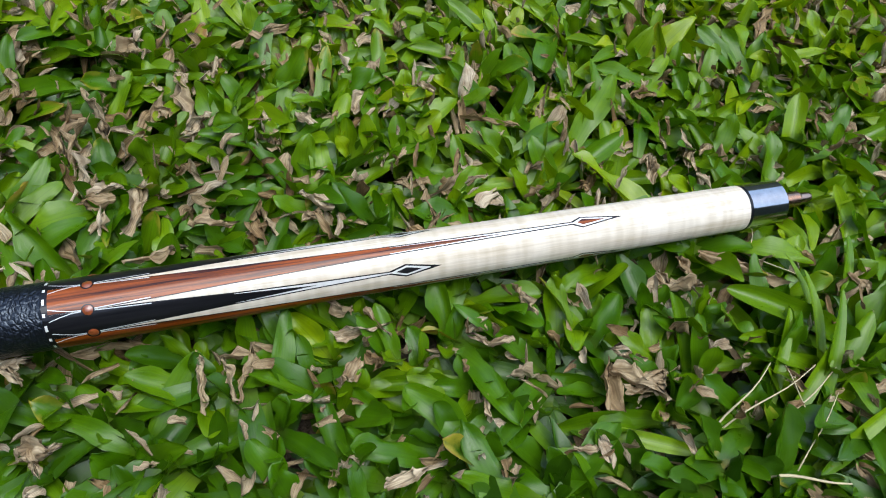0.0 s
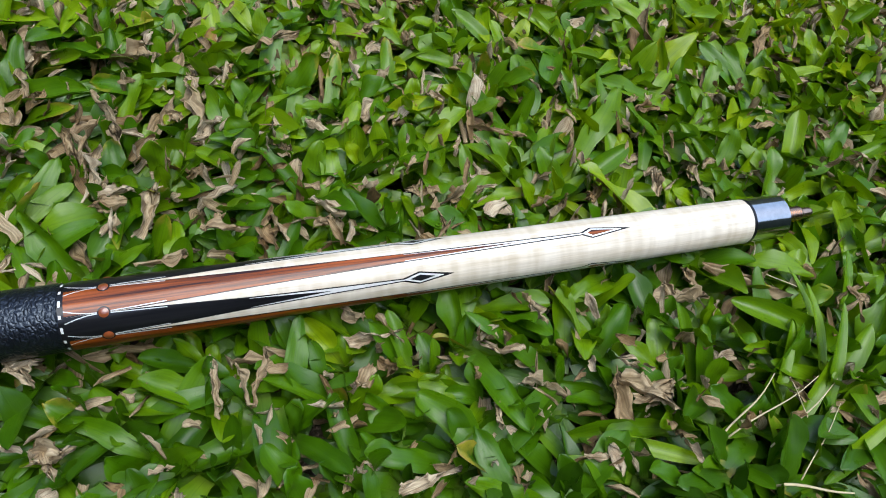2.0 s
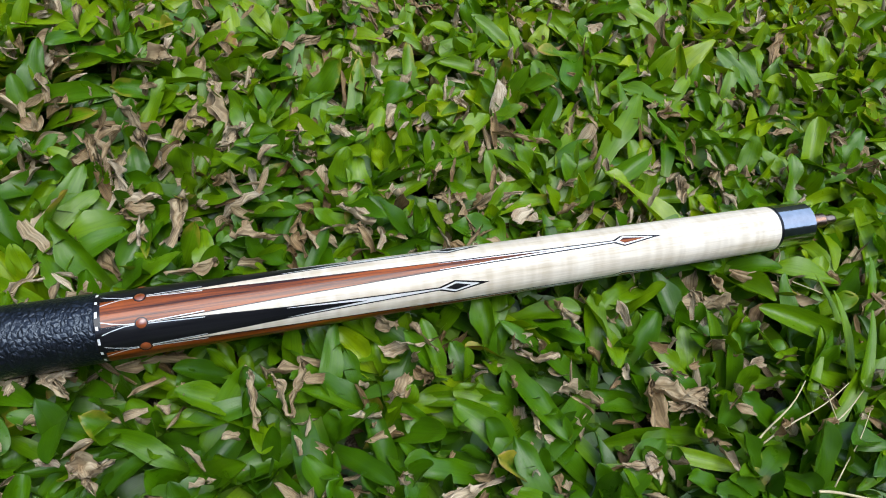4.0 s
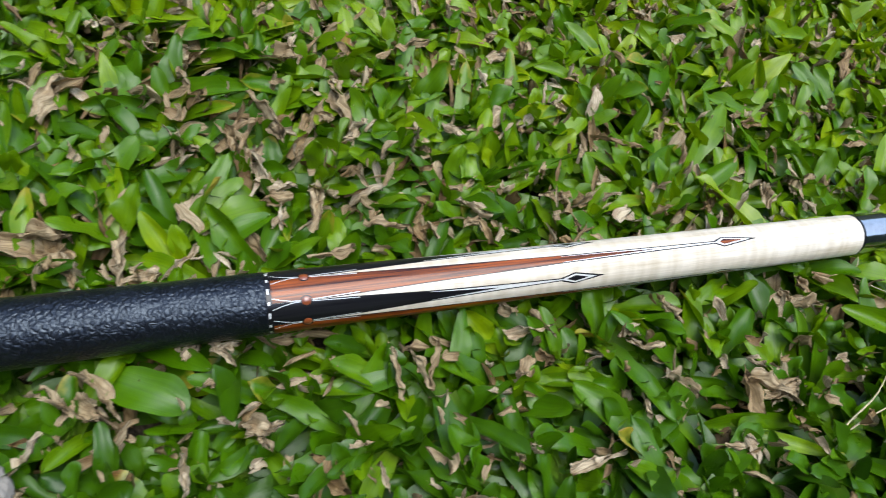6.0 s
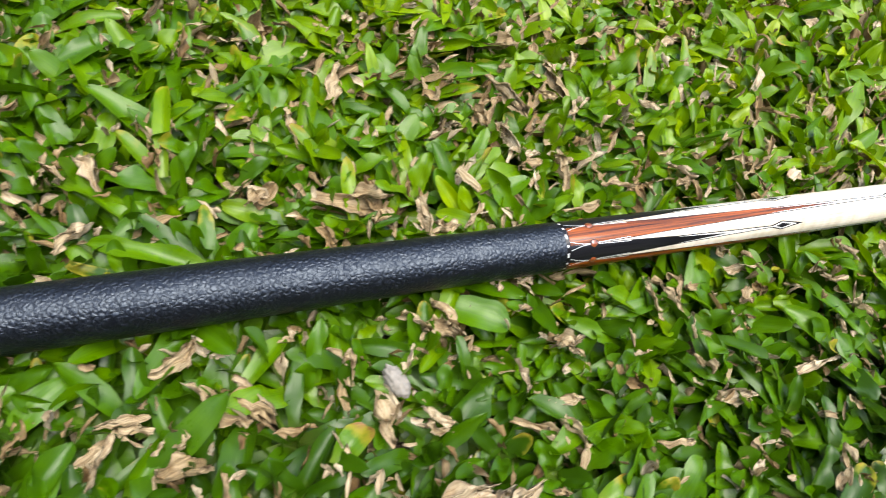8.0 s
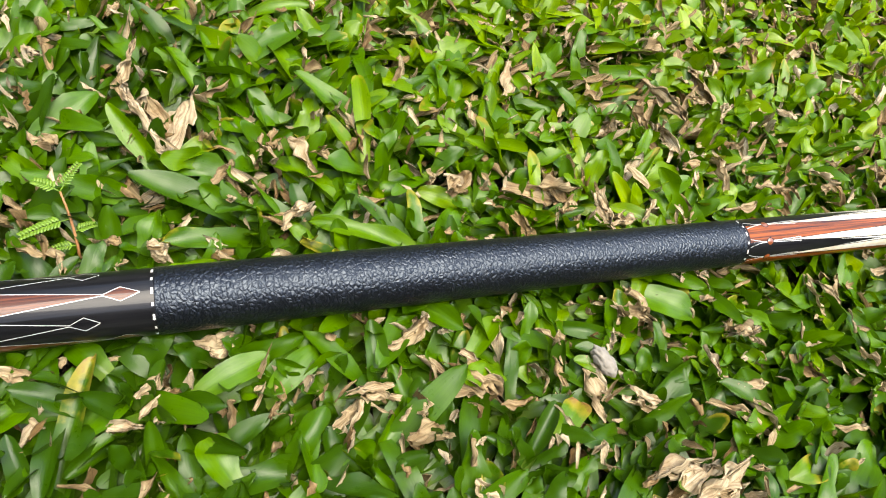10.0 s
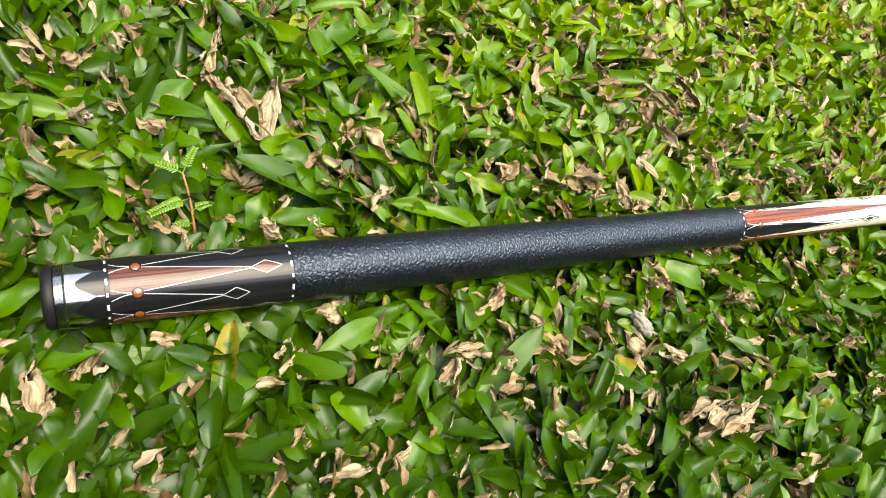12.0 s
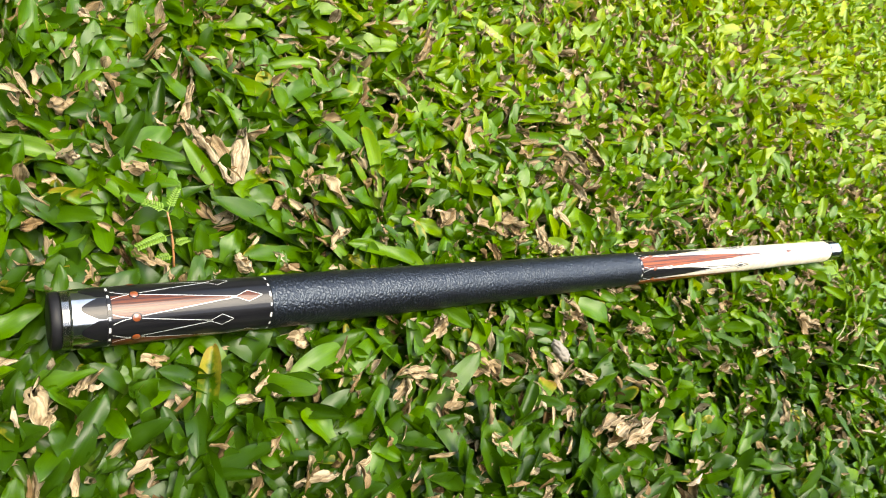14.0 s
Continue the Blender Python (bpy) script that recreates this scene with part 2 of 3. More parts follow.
def inlay(bm, xs, low, high, lift, n=5):
    """A thin slip let into the skin between the angles low(x) and high(x)."""
    rows = []
    for x in xs:
        a, b = low(x), high(x)
        rows.append([bm.verts.new(on_cue(x, a + (b - a) * k / n, lift)) for k in range(n + 1)])
    for p, q in zip(rows, rows[1:]):
        for k in range(n):
            bm.faces.new((p[k], p[k + 1], q[k + 1], q[k]))
    return bm

# ---- the pool cue ----
RED_AT, RED_HALF, BLACK_HALF = 80.0, 24.0, 21.0
pool_cue = tagged(new("pool_cue"), "lacquered maple pool cue butt with black leather wrap lying on grass", "pool cue")
pool_cue.location = (0, 0, 0)

bumper = part("bumper", turned([(-0.1031, 0.0085), (-0.1030, 0.0116), (-0.1024, 0.0131), (-0.1014, 0.0137), (-0.0993, 0.0138), (-0.0985, 0.0134), (-0.0982, 0.0125)]), RUBBER, pool_cue, "black rubber bumper")
ribs = [(-0.0984, 0.0120), (-0.0983, 0.0136)]
for k in range(8):
    x = -0.0982 + 0.00043 * k
    ribs += [(x, 0.01385), (x + 0.00021, 0.0141)]
ribs += [(-0.0948, 0.0142), (-0.0947, 0.0120)]
part("rib_ring", turned(ribs), STEEL, pool_cue, "finely ribbed steel ring")
butt_collar = part("butt_collar", turned([(-0.0947, 0.0130), (-0.0946, 0.0140), (-0.0940, 0.0144)] + skin(-0.0936, -0.0796, 6) + [(-0.0795, 0.0134)]), STEEL, pool_cue, "polished steel butt collar")


def scallop(at, half):
    bm = bmesh.new()
    top, end = -0.0905, -0.0796
    xs = [top + (end - top) * (k / 14) ** 1.6 for k in range(15)]
    w = lambda x: half * min(1.0, math.sqrt(max(0.0, (x - top) / (end - top)) * 2.6) * 0.62 + 0.42 * ((x - top) / (end - top)) ** 2)
    return inlay(bm, xs, lambda x: at - w(x), lambda x: at + w(x), 0.00006, 8)


for k in range(8):
    part("scallop", scallop(RED_AT + 45 * k, 21.5), BLACK, butt_collar, "black rounded point" if k == 0 else "")


def ring(x0, x1):
    band = part("decor_ring", turned(skin(x0, x1, 2, 0.00002)), BLACK, pool_cue, "black ring set with white blocks")
    for k in range(16):
        half = 5.4 if k % 2 == 0 else 3.2
        at = RED_AT + 22.5 * k
        inset = 0.0003
        part("block", inlay(bmesh.new(), [x0 + inset, (x0 + x1) / 2, x1 - inset], lambda x: at - half, lambda x: at + half, 0.00006, 6), IVORY, band)
    return band


ring(-0.0795, -0.0780)
ring(-0.0014, 0.0001)
ring(0.2990, 0.3005)

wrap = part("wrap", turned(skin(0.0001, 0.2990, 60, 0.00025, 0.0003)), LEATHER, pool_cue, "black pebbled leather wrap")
sleeve = part("butt_sleeve", turned(skin(-0.0780, -0.0014, 12)), EBONY, pool_cue, "lacquered ebony butt sleeve")
forearm = part("forearm", turned(skin(0.3005, 0.5940, 40)), MAPLE, pool_cue, "pale curly maple forearm")
part("joint_ring", turned(skin(0.5940, 0.5954, 2, 0.00004)), BLACK, pool_cue)
joint = [(0.5954, 0.0100)] + skin(0.5955, 0.6142, 6) + [(0.61435, 0.0104), (0.61437, 0.0050)]
part("joint_collar", turned(joint), STEEL, pool_cue, "polished steel joint collar")
pin = [(0.6130, 0.0030)]
for k in range(14):
    x = 0.6146 + 0.00095 * k
    pin += [(x, 0.0034), (x + 0.0004, 0.0037)]
pin += [(0.6280, 0.0034), (0.6284, 0.0026), (0.6330, 0.0025), (0.6348, 0.0019), (0.6353, 0.0008)]
part("joint_pin", turned(pin, 32), BRONZE, pool_cue, "bronze threaded joint pin")

LINE = 0.00032


def table(*knots):
    xs, hs = [k[0] for k in knots], [k[1] for k in knots]
    return lambda x: float(np.interp(x, xs, hs))


def span(x0, x1, n):
    return [x0 + (x1 - x0) * k / n for k in range(n + 1)]


def edge_angle(mm_wide, x):
    return math.degrees(mm_wide / radius(x))


def forearm_point(at, half, neck, core_from, core_to, wide, tip, core):
    """One long point: dark edging, pale line, core, and the spear at its end."""
    name = "red_point" if core is COCOBOLO else "black_point"
    bm = bmesh.new()
    inlay(bm, span(0.3005, neck, 40), lambda x: at - half(x), lambda x: at + half(x), 0.00005, 10)
    spear = table((neck, half(neck)), (wide, 13.5), (tip, 0.3))
    inlay(bm, [neck, (neck + wide) / 2, wide, (wide * 2 + tip) / 3, (wide + 2 * tip) / 3, tip], lambda x: at - spear(x), lambda x: at + spear(x), 0.00005, 6)
    edge = part("point_edging", bm, BLACK, forearm)
    # pale channel inside the edging
    bm = bmesh.new()
    d = lambda x: edge_angle(0.00048, x)
    inlay(bm, span(core_from, neck + 0.001, 24), lambda x: at - max(half(x) - d(x), 0.2), lambda x: at + max(half(x) - d(x), 0.2), 0.00010, 6)
    part("pale_line", bm, IVORY, forearm)
    bm = bmesh.new()
    inner = table((neck + 0.0008, 1.0), (wide + 0.0003, 13.5 - 3.1), (tip - 0.0045, 0.6))
    inlay(bm, [neck + 0.0008, wide + 0.0003, (wide + tip) / 2 - 0.002, tip - 0.0045], lambda x: at - inner(x), lambda x: at + inner(x), 0.00010, 6)
    part("spear_line", bm, IVORY, forearm)
    bm = bmesh.new()
    d2 = lambda x: edge_angle(0.00036, x)
    inlay(bm, span(0.3011, core_from, 26), lambda x: at - (half(x) - d2(x)), lambda x: at + (half(x) - d2(x)), 0.00015, 10)
    h1 = half(core_from) - edge_angle(0.00062, core_from)
    taper = table((core_from, h1), (core_to, 0.3))
    inlay(bm, span(core_from, core_to, 14), lambda x: at - taper(x), lambda x: at + taper(x), 0.00015, 6)
    part(name, bm, core, forearm)
    bm = bmesh.new()
    heart = table((neck + 0.003, 0.4), (wide + 0.0005, 6.8), (tip - 0.0085, 0.4))
    inlay(bm, [neck + 0.003, wide + 0.0005, tip - 0.0085], lambda x: at - heart(x), lambda x: at + heart(x), 0.00015, 4)
    part("spear_core", bm, core, forearm)


RED_W = table((0.30, 24.0), (0.326, 23.4), (0.336, 22.0), (0.365, 17.5), (0.4265, 9.6), (0.475, 5.8), (0.506, 3.7))
BLACK_W = table((0.30, 21.0), (0.326, 20.6), (0.336, 18.4), (0.365, 11.6), (0.3956, 7.0), (0.4255, 3.5))
for k in range(4):
    forearm_point(RED_AT + 90 * k, RED_W, 0.5058, 0.4265, 0.475, 0.5105, 0.5297, COCOBOLO)
    forearm_point(RED_AT + 45 + 90 * k, BLACK_W, 0.4250, 0.3650, 0.3956, 0.4318, 0.4467, EBONY)


def thread(path, width, lift):
    """A fine pale line let in along a path of x and angle."""
    bm = bmesh.new()
    xs = [p[0] for p in path]
    angle = table(*path)
    fine = []
    for a, b in zip(xs, xs[1:]):
        fine += span(a, b, 4)[:-1]
    fine.append(xs[-1])
    inlay(bm, fine, lambda x: angle(x) - edge_angle(width / 2, x), lambda x: angle(x) + edge_angle(width / 2, x), lift, 2)
    return bm


def dot(x, at, r, parent):
    """A domed round inlay in its black surround."""
    for name, rr, mat, lift, dome in (("dot_surround", r * 1.28, BLACK, 0.00022, 0.0), ("dot", r, COPPER, 0.00026, 0.0004)):
        bm = bmesh.new()
        rings = []
        for q in (1.0, 0.8, 0.55, 0.28):
            ring_ = []
            for k in range(20):
                a = 2 * math.pi * k / 20
                ring_.append(bm.verts.new(on_cue(x + rr * q * math.cos(a), at + edge_angle(rr * q * math.sin(a), x), lift + dome * (1 - q * q))))
            rings.append(ring_)
        for p, q in zip(rings, rings[1:]):
            for k in range(20):
                bm.faces.new((p[k], p[(k + 1) % 20], q[(k + 1) % 20], q[k]))
        bm.faces.new(rings[-1])
        part(name, bm, mat, parent)


for k in range(8):
    red_above = k % 2 == 0
    at = RED_AT + (RED_HALF if red_above else -RED_HALF) + 90 * (k // 2)
    sign = -1 if red_above else 1      # towards the red point
    dot(0.3143, at, 0.0018, forearm)
    for s, a0, a1 in ((sign, 10.0, 5.2), (-sign, 10.5, 5.2)):
        part("thread", thread([(0.3011, at + s * a0), (0.3045, at + s * a0 * 0.55), (0.3085, at + s * 1.8), (0.3122, at + s * 0.9)], LINE, 0.0002), SILVER_LINE, forearm)
        part("thread", thread([(0.3160, at + s * 1.4), (0.3250, at + s * 3.2), (0.3358, at + s * a1)], LINE, 0.0002), SILVER_LINE, forearm)
    dot(-0.0671, at, 0.0019, sleeve)
    for s, a0 in ((sign, 9.0), (-sign, 10.0)):
        part("thread", thread([(-0.0775, at + s * a0), (-0.0745, at + s * a0 * 0.5), (-0.0712, at + s * 1.6), (-0.0695, at + s * 1.0)], LINE * 0.95, 0.0002), SILVER_LINE, sleeve)


def sleeve_point(at, half, neck, wide, tip, red):
    shape = table((-0.0775, half - 1.0), (-0.0671, half - 1.0), (neck, 1.0))
    spear = table((neck, 0.8), (wide, 12.0), (tip, 0.4))
    if red:
        bm = bmesh.new()
        inlay(bm, span(-0.0775, neck, 20), lambda x: at - shape(x), lambda x: at + shape(x), 0.00006, 8)
        inlay(bm, [neck, wide, tip], lambda x: at - spear(x), lambda x: at + spear(x), 0.00006, 4)
        part("red_point", bm, DARK_ROSEWOOD, sleeve)
    for s in (-1, 1):
        line = [(x, at + s * shape(x)) for x in span(-0.0650, neck, 8)]
        line += [(wide, at + s * 12.0), (tip, at + s * 0.4)]
        part("thread", thread(line, LINE * 0.95, 0.00012), SILVER_LINE, sleeve)


for k in range(4):
    sleeve_point(RED_AT + 90 * k, RED_HALF, -0.0190, -0.0125, -0.0052, True)
    sleeve_point(RED_AT + 45 + 90 * k, BLACK_HALF, -0.0320, -0.0266, -0.0208, False)


# ---- the lawn: broad-leaved carpet grass ----
rng = np.random.default_rng(7)


def blades(base, azimuth, length, width, pitch, bend, roll, fold, wave, curl, twist, nl, nu, blunt=None, heel=None, ragged=None, pleat=None):
    """Leaf blades as arrays (n, nl, nu, 3): each runs out from its base, arches, folds, curls and twists."""
    n = len(base)
    blunt = np.full(n, 2.2) if blunt is None else blunt
    heel = np.full(n, 0.5) if heel is None else heel
    s = np.sin(np.linspace(0, 1, nl) * np.pi / 2) ** 0.95
    u = np.linspace(-1, 1, nu)
    reach = np.diff(s, prepend=0.0)[None, :] * length[:, None]
    ang = pitch[:, None] - bend[:, None] * s[None, :]
    along = np.cumsum(np.cos(ang) * reach, 1)
    up = np.cumsum(np.sin(ang) * reach, 1)
    swell = np.minimum(s / 0.58, 1)
    swell = swell * swell * (3 - 2 * swell)
    past = np.clip((s - 0.62) / 0.38, 0, 1)
    prof = (heel[:, None] + (1 - heel[:, None]) * swell[None, :]) * np.sqrt(np.clip(1 - past[None, :] ** blunt[:, None], 0, 1))
    w = 0.5 * width[:, None] * prof + 0.00025
    rolls = roll[:, None] + twist[:, None] * s[None, :]
    uu = u[None, None, :] * np.ones((n, nl, nu))
    ww = w[:, :, None]
    safe = np.where(np.abs(curl) < 1e-3, 1e-3, curl)[:, None, None]
    side = ww * np.sin(safe * uu) / safe
    lift = ww * (1 - np.cos(safe * uu)) / safe + fold[:, None, None] * np.abs(uu) * ww
    phase = (azimuth * 57.3)[:, None, None]
    ripple = np.sin(7.5 * s[None, :, None] + phase + 1.7 * uu) + 0.6 * np.sin(15 * s[None, :, None] + 2.3 * phase - 2.4 * uu)
    lift = lift + wave[:, None, None] * ww * (0.25 + np.abs(uu)) * ripple
    side = side + 0.6 * wave[:, None, None] * ww * uu * ripple
    if pleat is not None:
        lift = lift + pleat[:, None, None] * ww * np.sin(7.0 * uu + phase + 1.5 * np.sin(5 * s[None, :, None] + phase))
    cr, sr = np.cos(rolls)[:, :, None], np.sin(rolls)[:, :, None]
    side, lift = side * cr - lift * sr, side * sr + lift * cr
    ca, sa = np.cos(ang)[:, :, None], np.sin(ang)[:, :, None]
    out = np.zeros((n, nl, nu))
    if ragged is not None:
        out = ragged[:, None, None] * length[:, None, None] * s[None, :, None] ** 6 * np.sin(5.3 * uu + phase) * np.cos(11 * uu + 2 * phase)
    fx = along[:, :, None] - sa * lift + ca * out
    fz = up[:, :, None] + ca * lift + sa * out
    cz, sz = np.cos(azimuth)[:, None, None], np.sin(azimuth)[:, None, None]
    x = base[:, 0, None, None] + cz * fx - sz * side
    y = base[:, 1, None, None] + sz * fx + cz * side
    z = base[:, 2, None, None] + fz
    return np.stack([x, y, z], -1)


def settle(v):
    """Presses down what lies under the cue."""
    x, y, z = v[..., 0], v[..., 1], v[..., 2]
    r = np.interp(x, PROFILE_X, PROFILE_R) + 0.0009
    r = np.where(x > 0.6145, 0.0046, r)
    inside = (np.abs(y) < r) & (x > -0.107) & (x < 0.637)
    under = AXIS_Z + AXIS_DZ * x - np.sqrt(np.clip(r * r - y * y, 0, None))
    v[..., 2] = np.where(inside, np.minimum(z, under), z)
    return v


def leaf_mesh(name, v, tone, age, mat):
    """One mesh of many blades, with where each place lies on its blade, its tone and its age."""
    n, nl, nu, _ = v.shape
    idx = np.arange(n * nl * nu).reshape(n, nl, nu)
    f = np.stack([idx[:, :-1, :-1], idx[:, :-1, 1:], idx[:, 1:, 1:], idx[:, 1:, :-1]], -1).reshape(-1, 4)
    me = bpy.data.meshes.new(name)
    me.vertices.add(n * nl * nu)
    me.vertices.foreach_set("co", v.reshape(-1).astype(np.float32))
    me.loops.add(f.size)
    me.loops.foreach_set("vertex_index", f.reshape(-1).astype(np.int32))
    me.polygons.add(len(f))
    me.polygons.foreach_set("loop_start", (np.arange(len(f)) * 4).astype(np.int32))
    me.polygons.foreach_set("use_smooth", np.ones(len(f), dtype=bool))
    me.update(calc_edges=True)
    gu = np.broadcast_to(np.linspace(0, 1, nu)[None, None, :], (n, nl, nu)).reshape(-1)
    gv = np.broadcast_to((np.sin(np.linspace(0, 1, nl) * np.pi / 2) ** 0.95)[None, :, None], (n, nl, nu)).reshape(-1)
    uv = me.uv_layers.new(name="UVMap")
    uv.data.foreach_set("uv", np.stack([gu, gv], -1)[f.reshape(-1)].reshape(-1).astype(np.float32))
    for key, value in (("tone", tone), ("age", age)):
        a = me.attributes.new(key, "FLOAT", "POINT")
        a.data.foreach_set("value", np.repeat(value, nl * nu).astype(np.float32))
    me.materials.append(mat)
    return me


def tufts(x0, x1, y0, y1, spacing, least=4, most=7):
    """Blades of the rosettes strewn over a rectangle: base, heading, rank (1 the oldest, outermost) and lean."""
    xs, ys = np.meshgrid(np.arange(x0, x1, spacing), np.arange(y0, y1, spacing))
    c = np.stack([xs.ravel(), ys.ravel()], -1)
    c = c + rng.uniform(-0.6, 0.6, c.shape) * spacing
    count = rng.integers(least, most + 1, len(c))
    owner = np.repeat(np.arange(len(c)), count)
    order = np.concatenate([np.arange(k) for k in count])
    # neighbouring rosettes lean alike, as the runners lie, and many are fans
    lean = 1.5 + 1.3 * np.sin(8 * c[:, 0] + 4 * np.sin(6 * c[:, 1])) + 0.7 * np.sin(11 * c[:, 1] + 2) + rng.normal(0, 0.32, len(c))
    start = rng.uniform(0, 2 * np.pi, len(c))
    spiral = np.where(rng.uniform(size=len(c)) < 0.6, np.radians(137.5), np.radians(172))
    fan = rng.uniform(size=len(c)) < 0.72
    n = len(owner)
    spread = (order % 2 * 2 - 1) * (0.15 + 0.24 * order)
    az = np.where(fan[owner], lean[owner] + spread, start[owner] + order * spiral[owner]) + rng.normal(0, 0.28, n)
    rank = 1 - order / (count[owner] - 1) + rng.normal(0, 0.10, n)
    depth = rng.normal(-0.017, 0.004, len(c)).clip(-0.026, -0.008)
    base = np.concatenate([c[owner] + rng.normal(0, 0.0012, (n, 2)), depth[owner][:, None]], 1)
    vigour = rng.normal(1.0, 0.22, len(c)).clip(0.55, 1.6)
    return base, az, rank.clip(0, 1.1), lean[owner], vigour[owner]


def green(base, az, rank, lean, vigour, nl, nu):
    n = len(base)
    length = (0.0175 + 0.0235 * rank) * vigour * rng.uniform(0.78, 1.25, n)
    length = length * (1.0 + 0.18 * np.clip((0.30 - base[:, 0]) / 0.25, 0, 1) + 0.2 * np.clip((base[:, 0] - 0.5) / 0.3, 0, 1) + 0.22 * np.clip((base[:, 1] - 0.04) / 0.16, 0, 1))
    width = (0.0056 + 0.104 * length) * rng.uniform(0.72, 1.25, n)
    pitch = np.radians((72 - 36 * rank - 12 * np.cos(az - lean) + rng.normal(0, 8, n)).clip(6, 92))
    bend = np.radians((10 + 40 * rank + rng.normal(0, 18, n)).clip(-15, 100))
    rise = length * np.sin((pitch - bend * 0.45).clip(0.0, 1.5))
    base = base.copy()
    base[:, 2] = np.minimum(base[:, 2], rng.normal(0.0050, 0.003, n) - rise * 0.85)
    base[:, 2] = np.maximum(base[:, 2], -0.031)
    v = blades(base, az, length, width, pitch, bend, rng.normal(0, 0.26, n), rng.uniform(-0.05, 0.42, n), rng.uniform(0.10, 0.36, n), rng.normal(0.40, 0.45, n), rng.normal(0, 0.4, n), nl, nu, rng.uniform(1.6, 2.8, n), rng.uniform(0.36, 0.70, n), rng.uniform(0, 0.04, n))
    return settle(v)


def tones(v):
    """Tone carries painted light: darker near the eye, yellower and paler further out."""
    n = len(v)
    x, y = v[:, 2, 1, 0], v[:, 2, 1, 1]
    age = np.where(rng.uniform(size=n) < 0.05 + 0.4 * np.clip(y - 0.05, 0, 0.16), rng.uniform(0.33, 0.52, n), rng.uniform(0, 0.25, n))
    # shade near the eye and sheen further off, put into the leaf tone
    painted_light = np.clip((x - 0.10) * 0.42, -0.05, 0.26) - 0.07 + np.clip((y - 0.03) * 0.8, 0, 0.20) + np.clip((y + 0.02) * 3.2, -0.25, 0) + np.clip((x - 0.12) * 1.2, -0.16, 0)
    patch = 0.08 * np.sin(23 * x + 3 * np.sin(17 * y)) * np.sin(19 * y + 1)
    return (0.08 + 0.66 * rng.beta(2.0, 2.6, n) + painted_light + patch).clip(0, 1), age


X0, X1, Y0, Y1 = -0.45, 1.95, -0.45, 0.95
v = green(*tufts(-0.20, 0.80, -0.19, 0.34, 0.0200, 5, 8), 13, 7)
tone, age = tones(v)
mid = v[:, 7, 3, :]
# the blades beside the cue, one by one
close = np.argsort(np.where(mid[:, 2] > -0.004, np.abs(mid[:, 1]) + np.maximum(0, np.abs(mid[:, 0] - 0.28) - 0.35) * 2, 9))[:300]
rest = np.setdiff1d(np.arange(len(v)), close)
lawn = tagged(new("lawn_grass", leaf_mesh("lawn_grass", v[rest], tone[rest], age[rest], GREEN)), "dense glossy green broad-leaved carpet grass with yellowing tips", "grass", kind="stuff")
for i in close:
    leaf = new("leaf", leaf_mesh("leaf", v[i:i + 1], tone[i:i + 1], age[i:i + 1], GREEN))
    leaf.parent = lawn
outer = tufts(X0, X1, Y0, Y1, 0.0200, 5, 7)
base = outer[0]
far = (base[:, 0] < -0.20) | (base[:, 0] > 0.80) | (base[:, 1] < -0.19) | (base[:, 1] > 0.34)
vf = green(*(a[far] for a in outer), 7, 3)
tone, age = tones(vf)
tagged(new("outer_grass", leaf_mesh("outer_grass", vf, tone, age, GREEN)), "green carpet grass further off across the lawn", "grass", kind="stuff")


# low leaves that spread flat beneath the rosettes
base, az, rank, lean, vigour = tufts(-0.30, 1.10, -0.25, 0.60, 0.0165, 3, 5)
n = len(base)
base[:, 2] = rng.uniform(-0.026, -0.015, n)
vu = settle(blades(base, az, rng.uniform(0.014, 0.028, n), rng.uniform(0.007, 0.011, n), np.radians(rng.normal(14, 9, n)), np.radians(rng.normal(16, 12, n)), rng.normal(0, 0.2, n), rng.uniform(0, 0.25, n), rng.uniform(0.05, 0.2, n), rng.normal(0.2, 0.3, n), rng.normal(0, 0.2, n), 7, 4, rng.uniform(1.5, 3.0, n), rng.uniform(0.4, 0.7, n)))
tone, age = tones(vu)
# tone cut by a fifth: shade beneath the rosettes put into the colour
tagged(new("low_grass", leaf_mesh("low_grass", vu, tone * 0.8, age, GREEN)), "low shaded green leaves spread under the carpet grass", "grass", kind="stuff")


# dead blades down among the green
def litter(x0, x1, y0, y1, spacing, nl, nu):
    base, az = tufts(x0, x1, y0, y1, spacing, 3, 5)[:2]
    n = len(base)
    base[:, :2] += rng.normal(0, 0.006, (n, 2))
    base[:, 2] = rng.uniform(-0.024, -0.007, n) + np.clip((base[:, 1] - 0.02) * 0.06, -0.003, 0.006)
    return settle(blades(base, az, rng.uniform(0.008, 0.022, n), rng.uniform(0.003, 0.009, n), np.radians(rng.normal(18, 24, n)), np.radians(rng.normal(15, 45, n)), rng.normal(0, 0.8, n), rng.uniform(0, 0.5, n), rng.uniform(0.08, 0.40, n), rng.normal(0.9, 0.9, n), rng.normal(0, 1.2, n), nl, nu, rng.uniform(1.2, 3, n), rng.uniform(0.3, 0.8, n), rng.uniform(0, 0.3, n), rng.uniform(0, 0.3, n)))


for x0, x1, y0, y1, nl, nu in ((-0.20, 0.80, -0.19, 0.34, 9, 7), (X0, -0.20, Y0, Y1, 5, 3), (0.80, X1, Y0, Y1, 5, 3), (-0.20, 0.80, Y0, -0.19, 5, 3), (-0.20, 0.80, 0.34, Y1, 5, 3)):
    vd = litter(x0, x1, y0, y1, 0.027, nl, nu)
    n = len(vd)
    tagged(new("leaf_litter", leaf_mesh("leaf_litter", vd, rng.beta(2, 2.2, n), np.zeros(n), DRY)), "shrivelled tan dead grass blades among the green", "dead grass", kind="stuff")

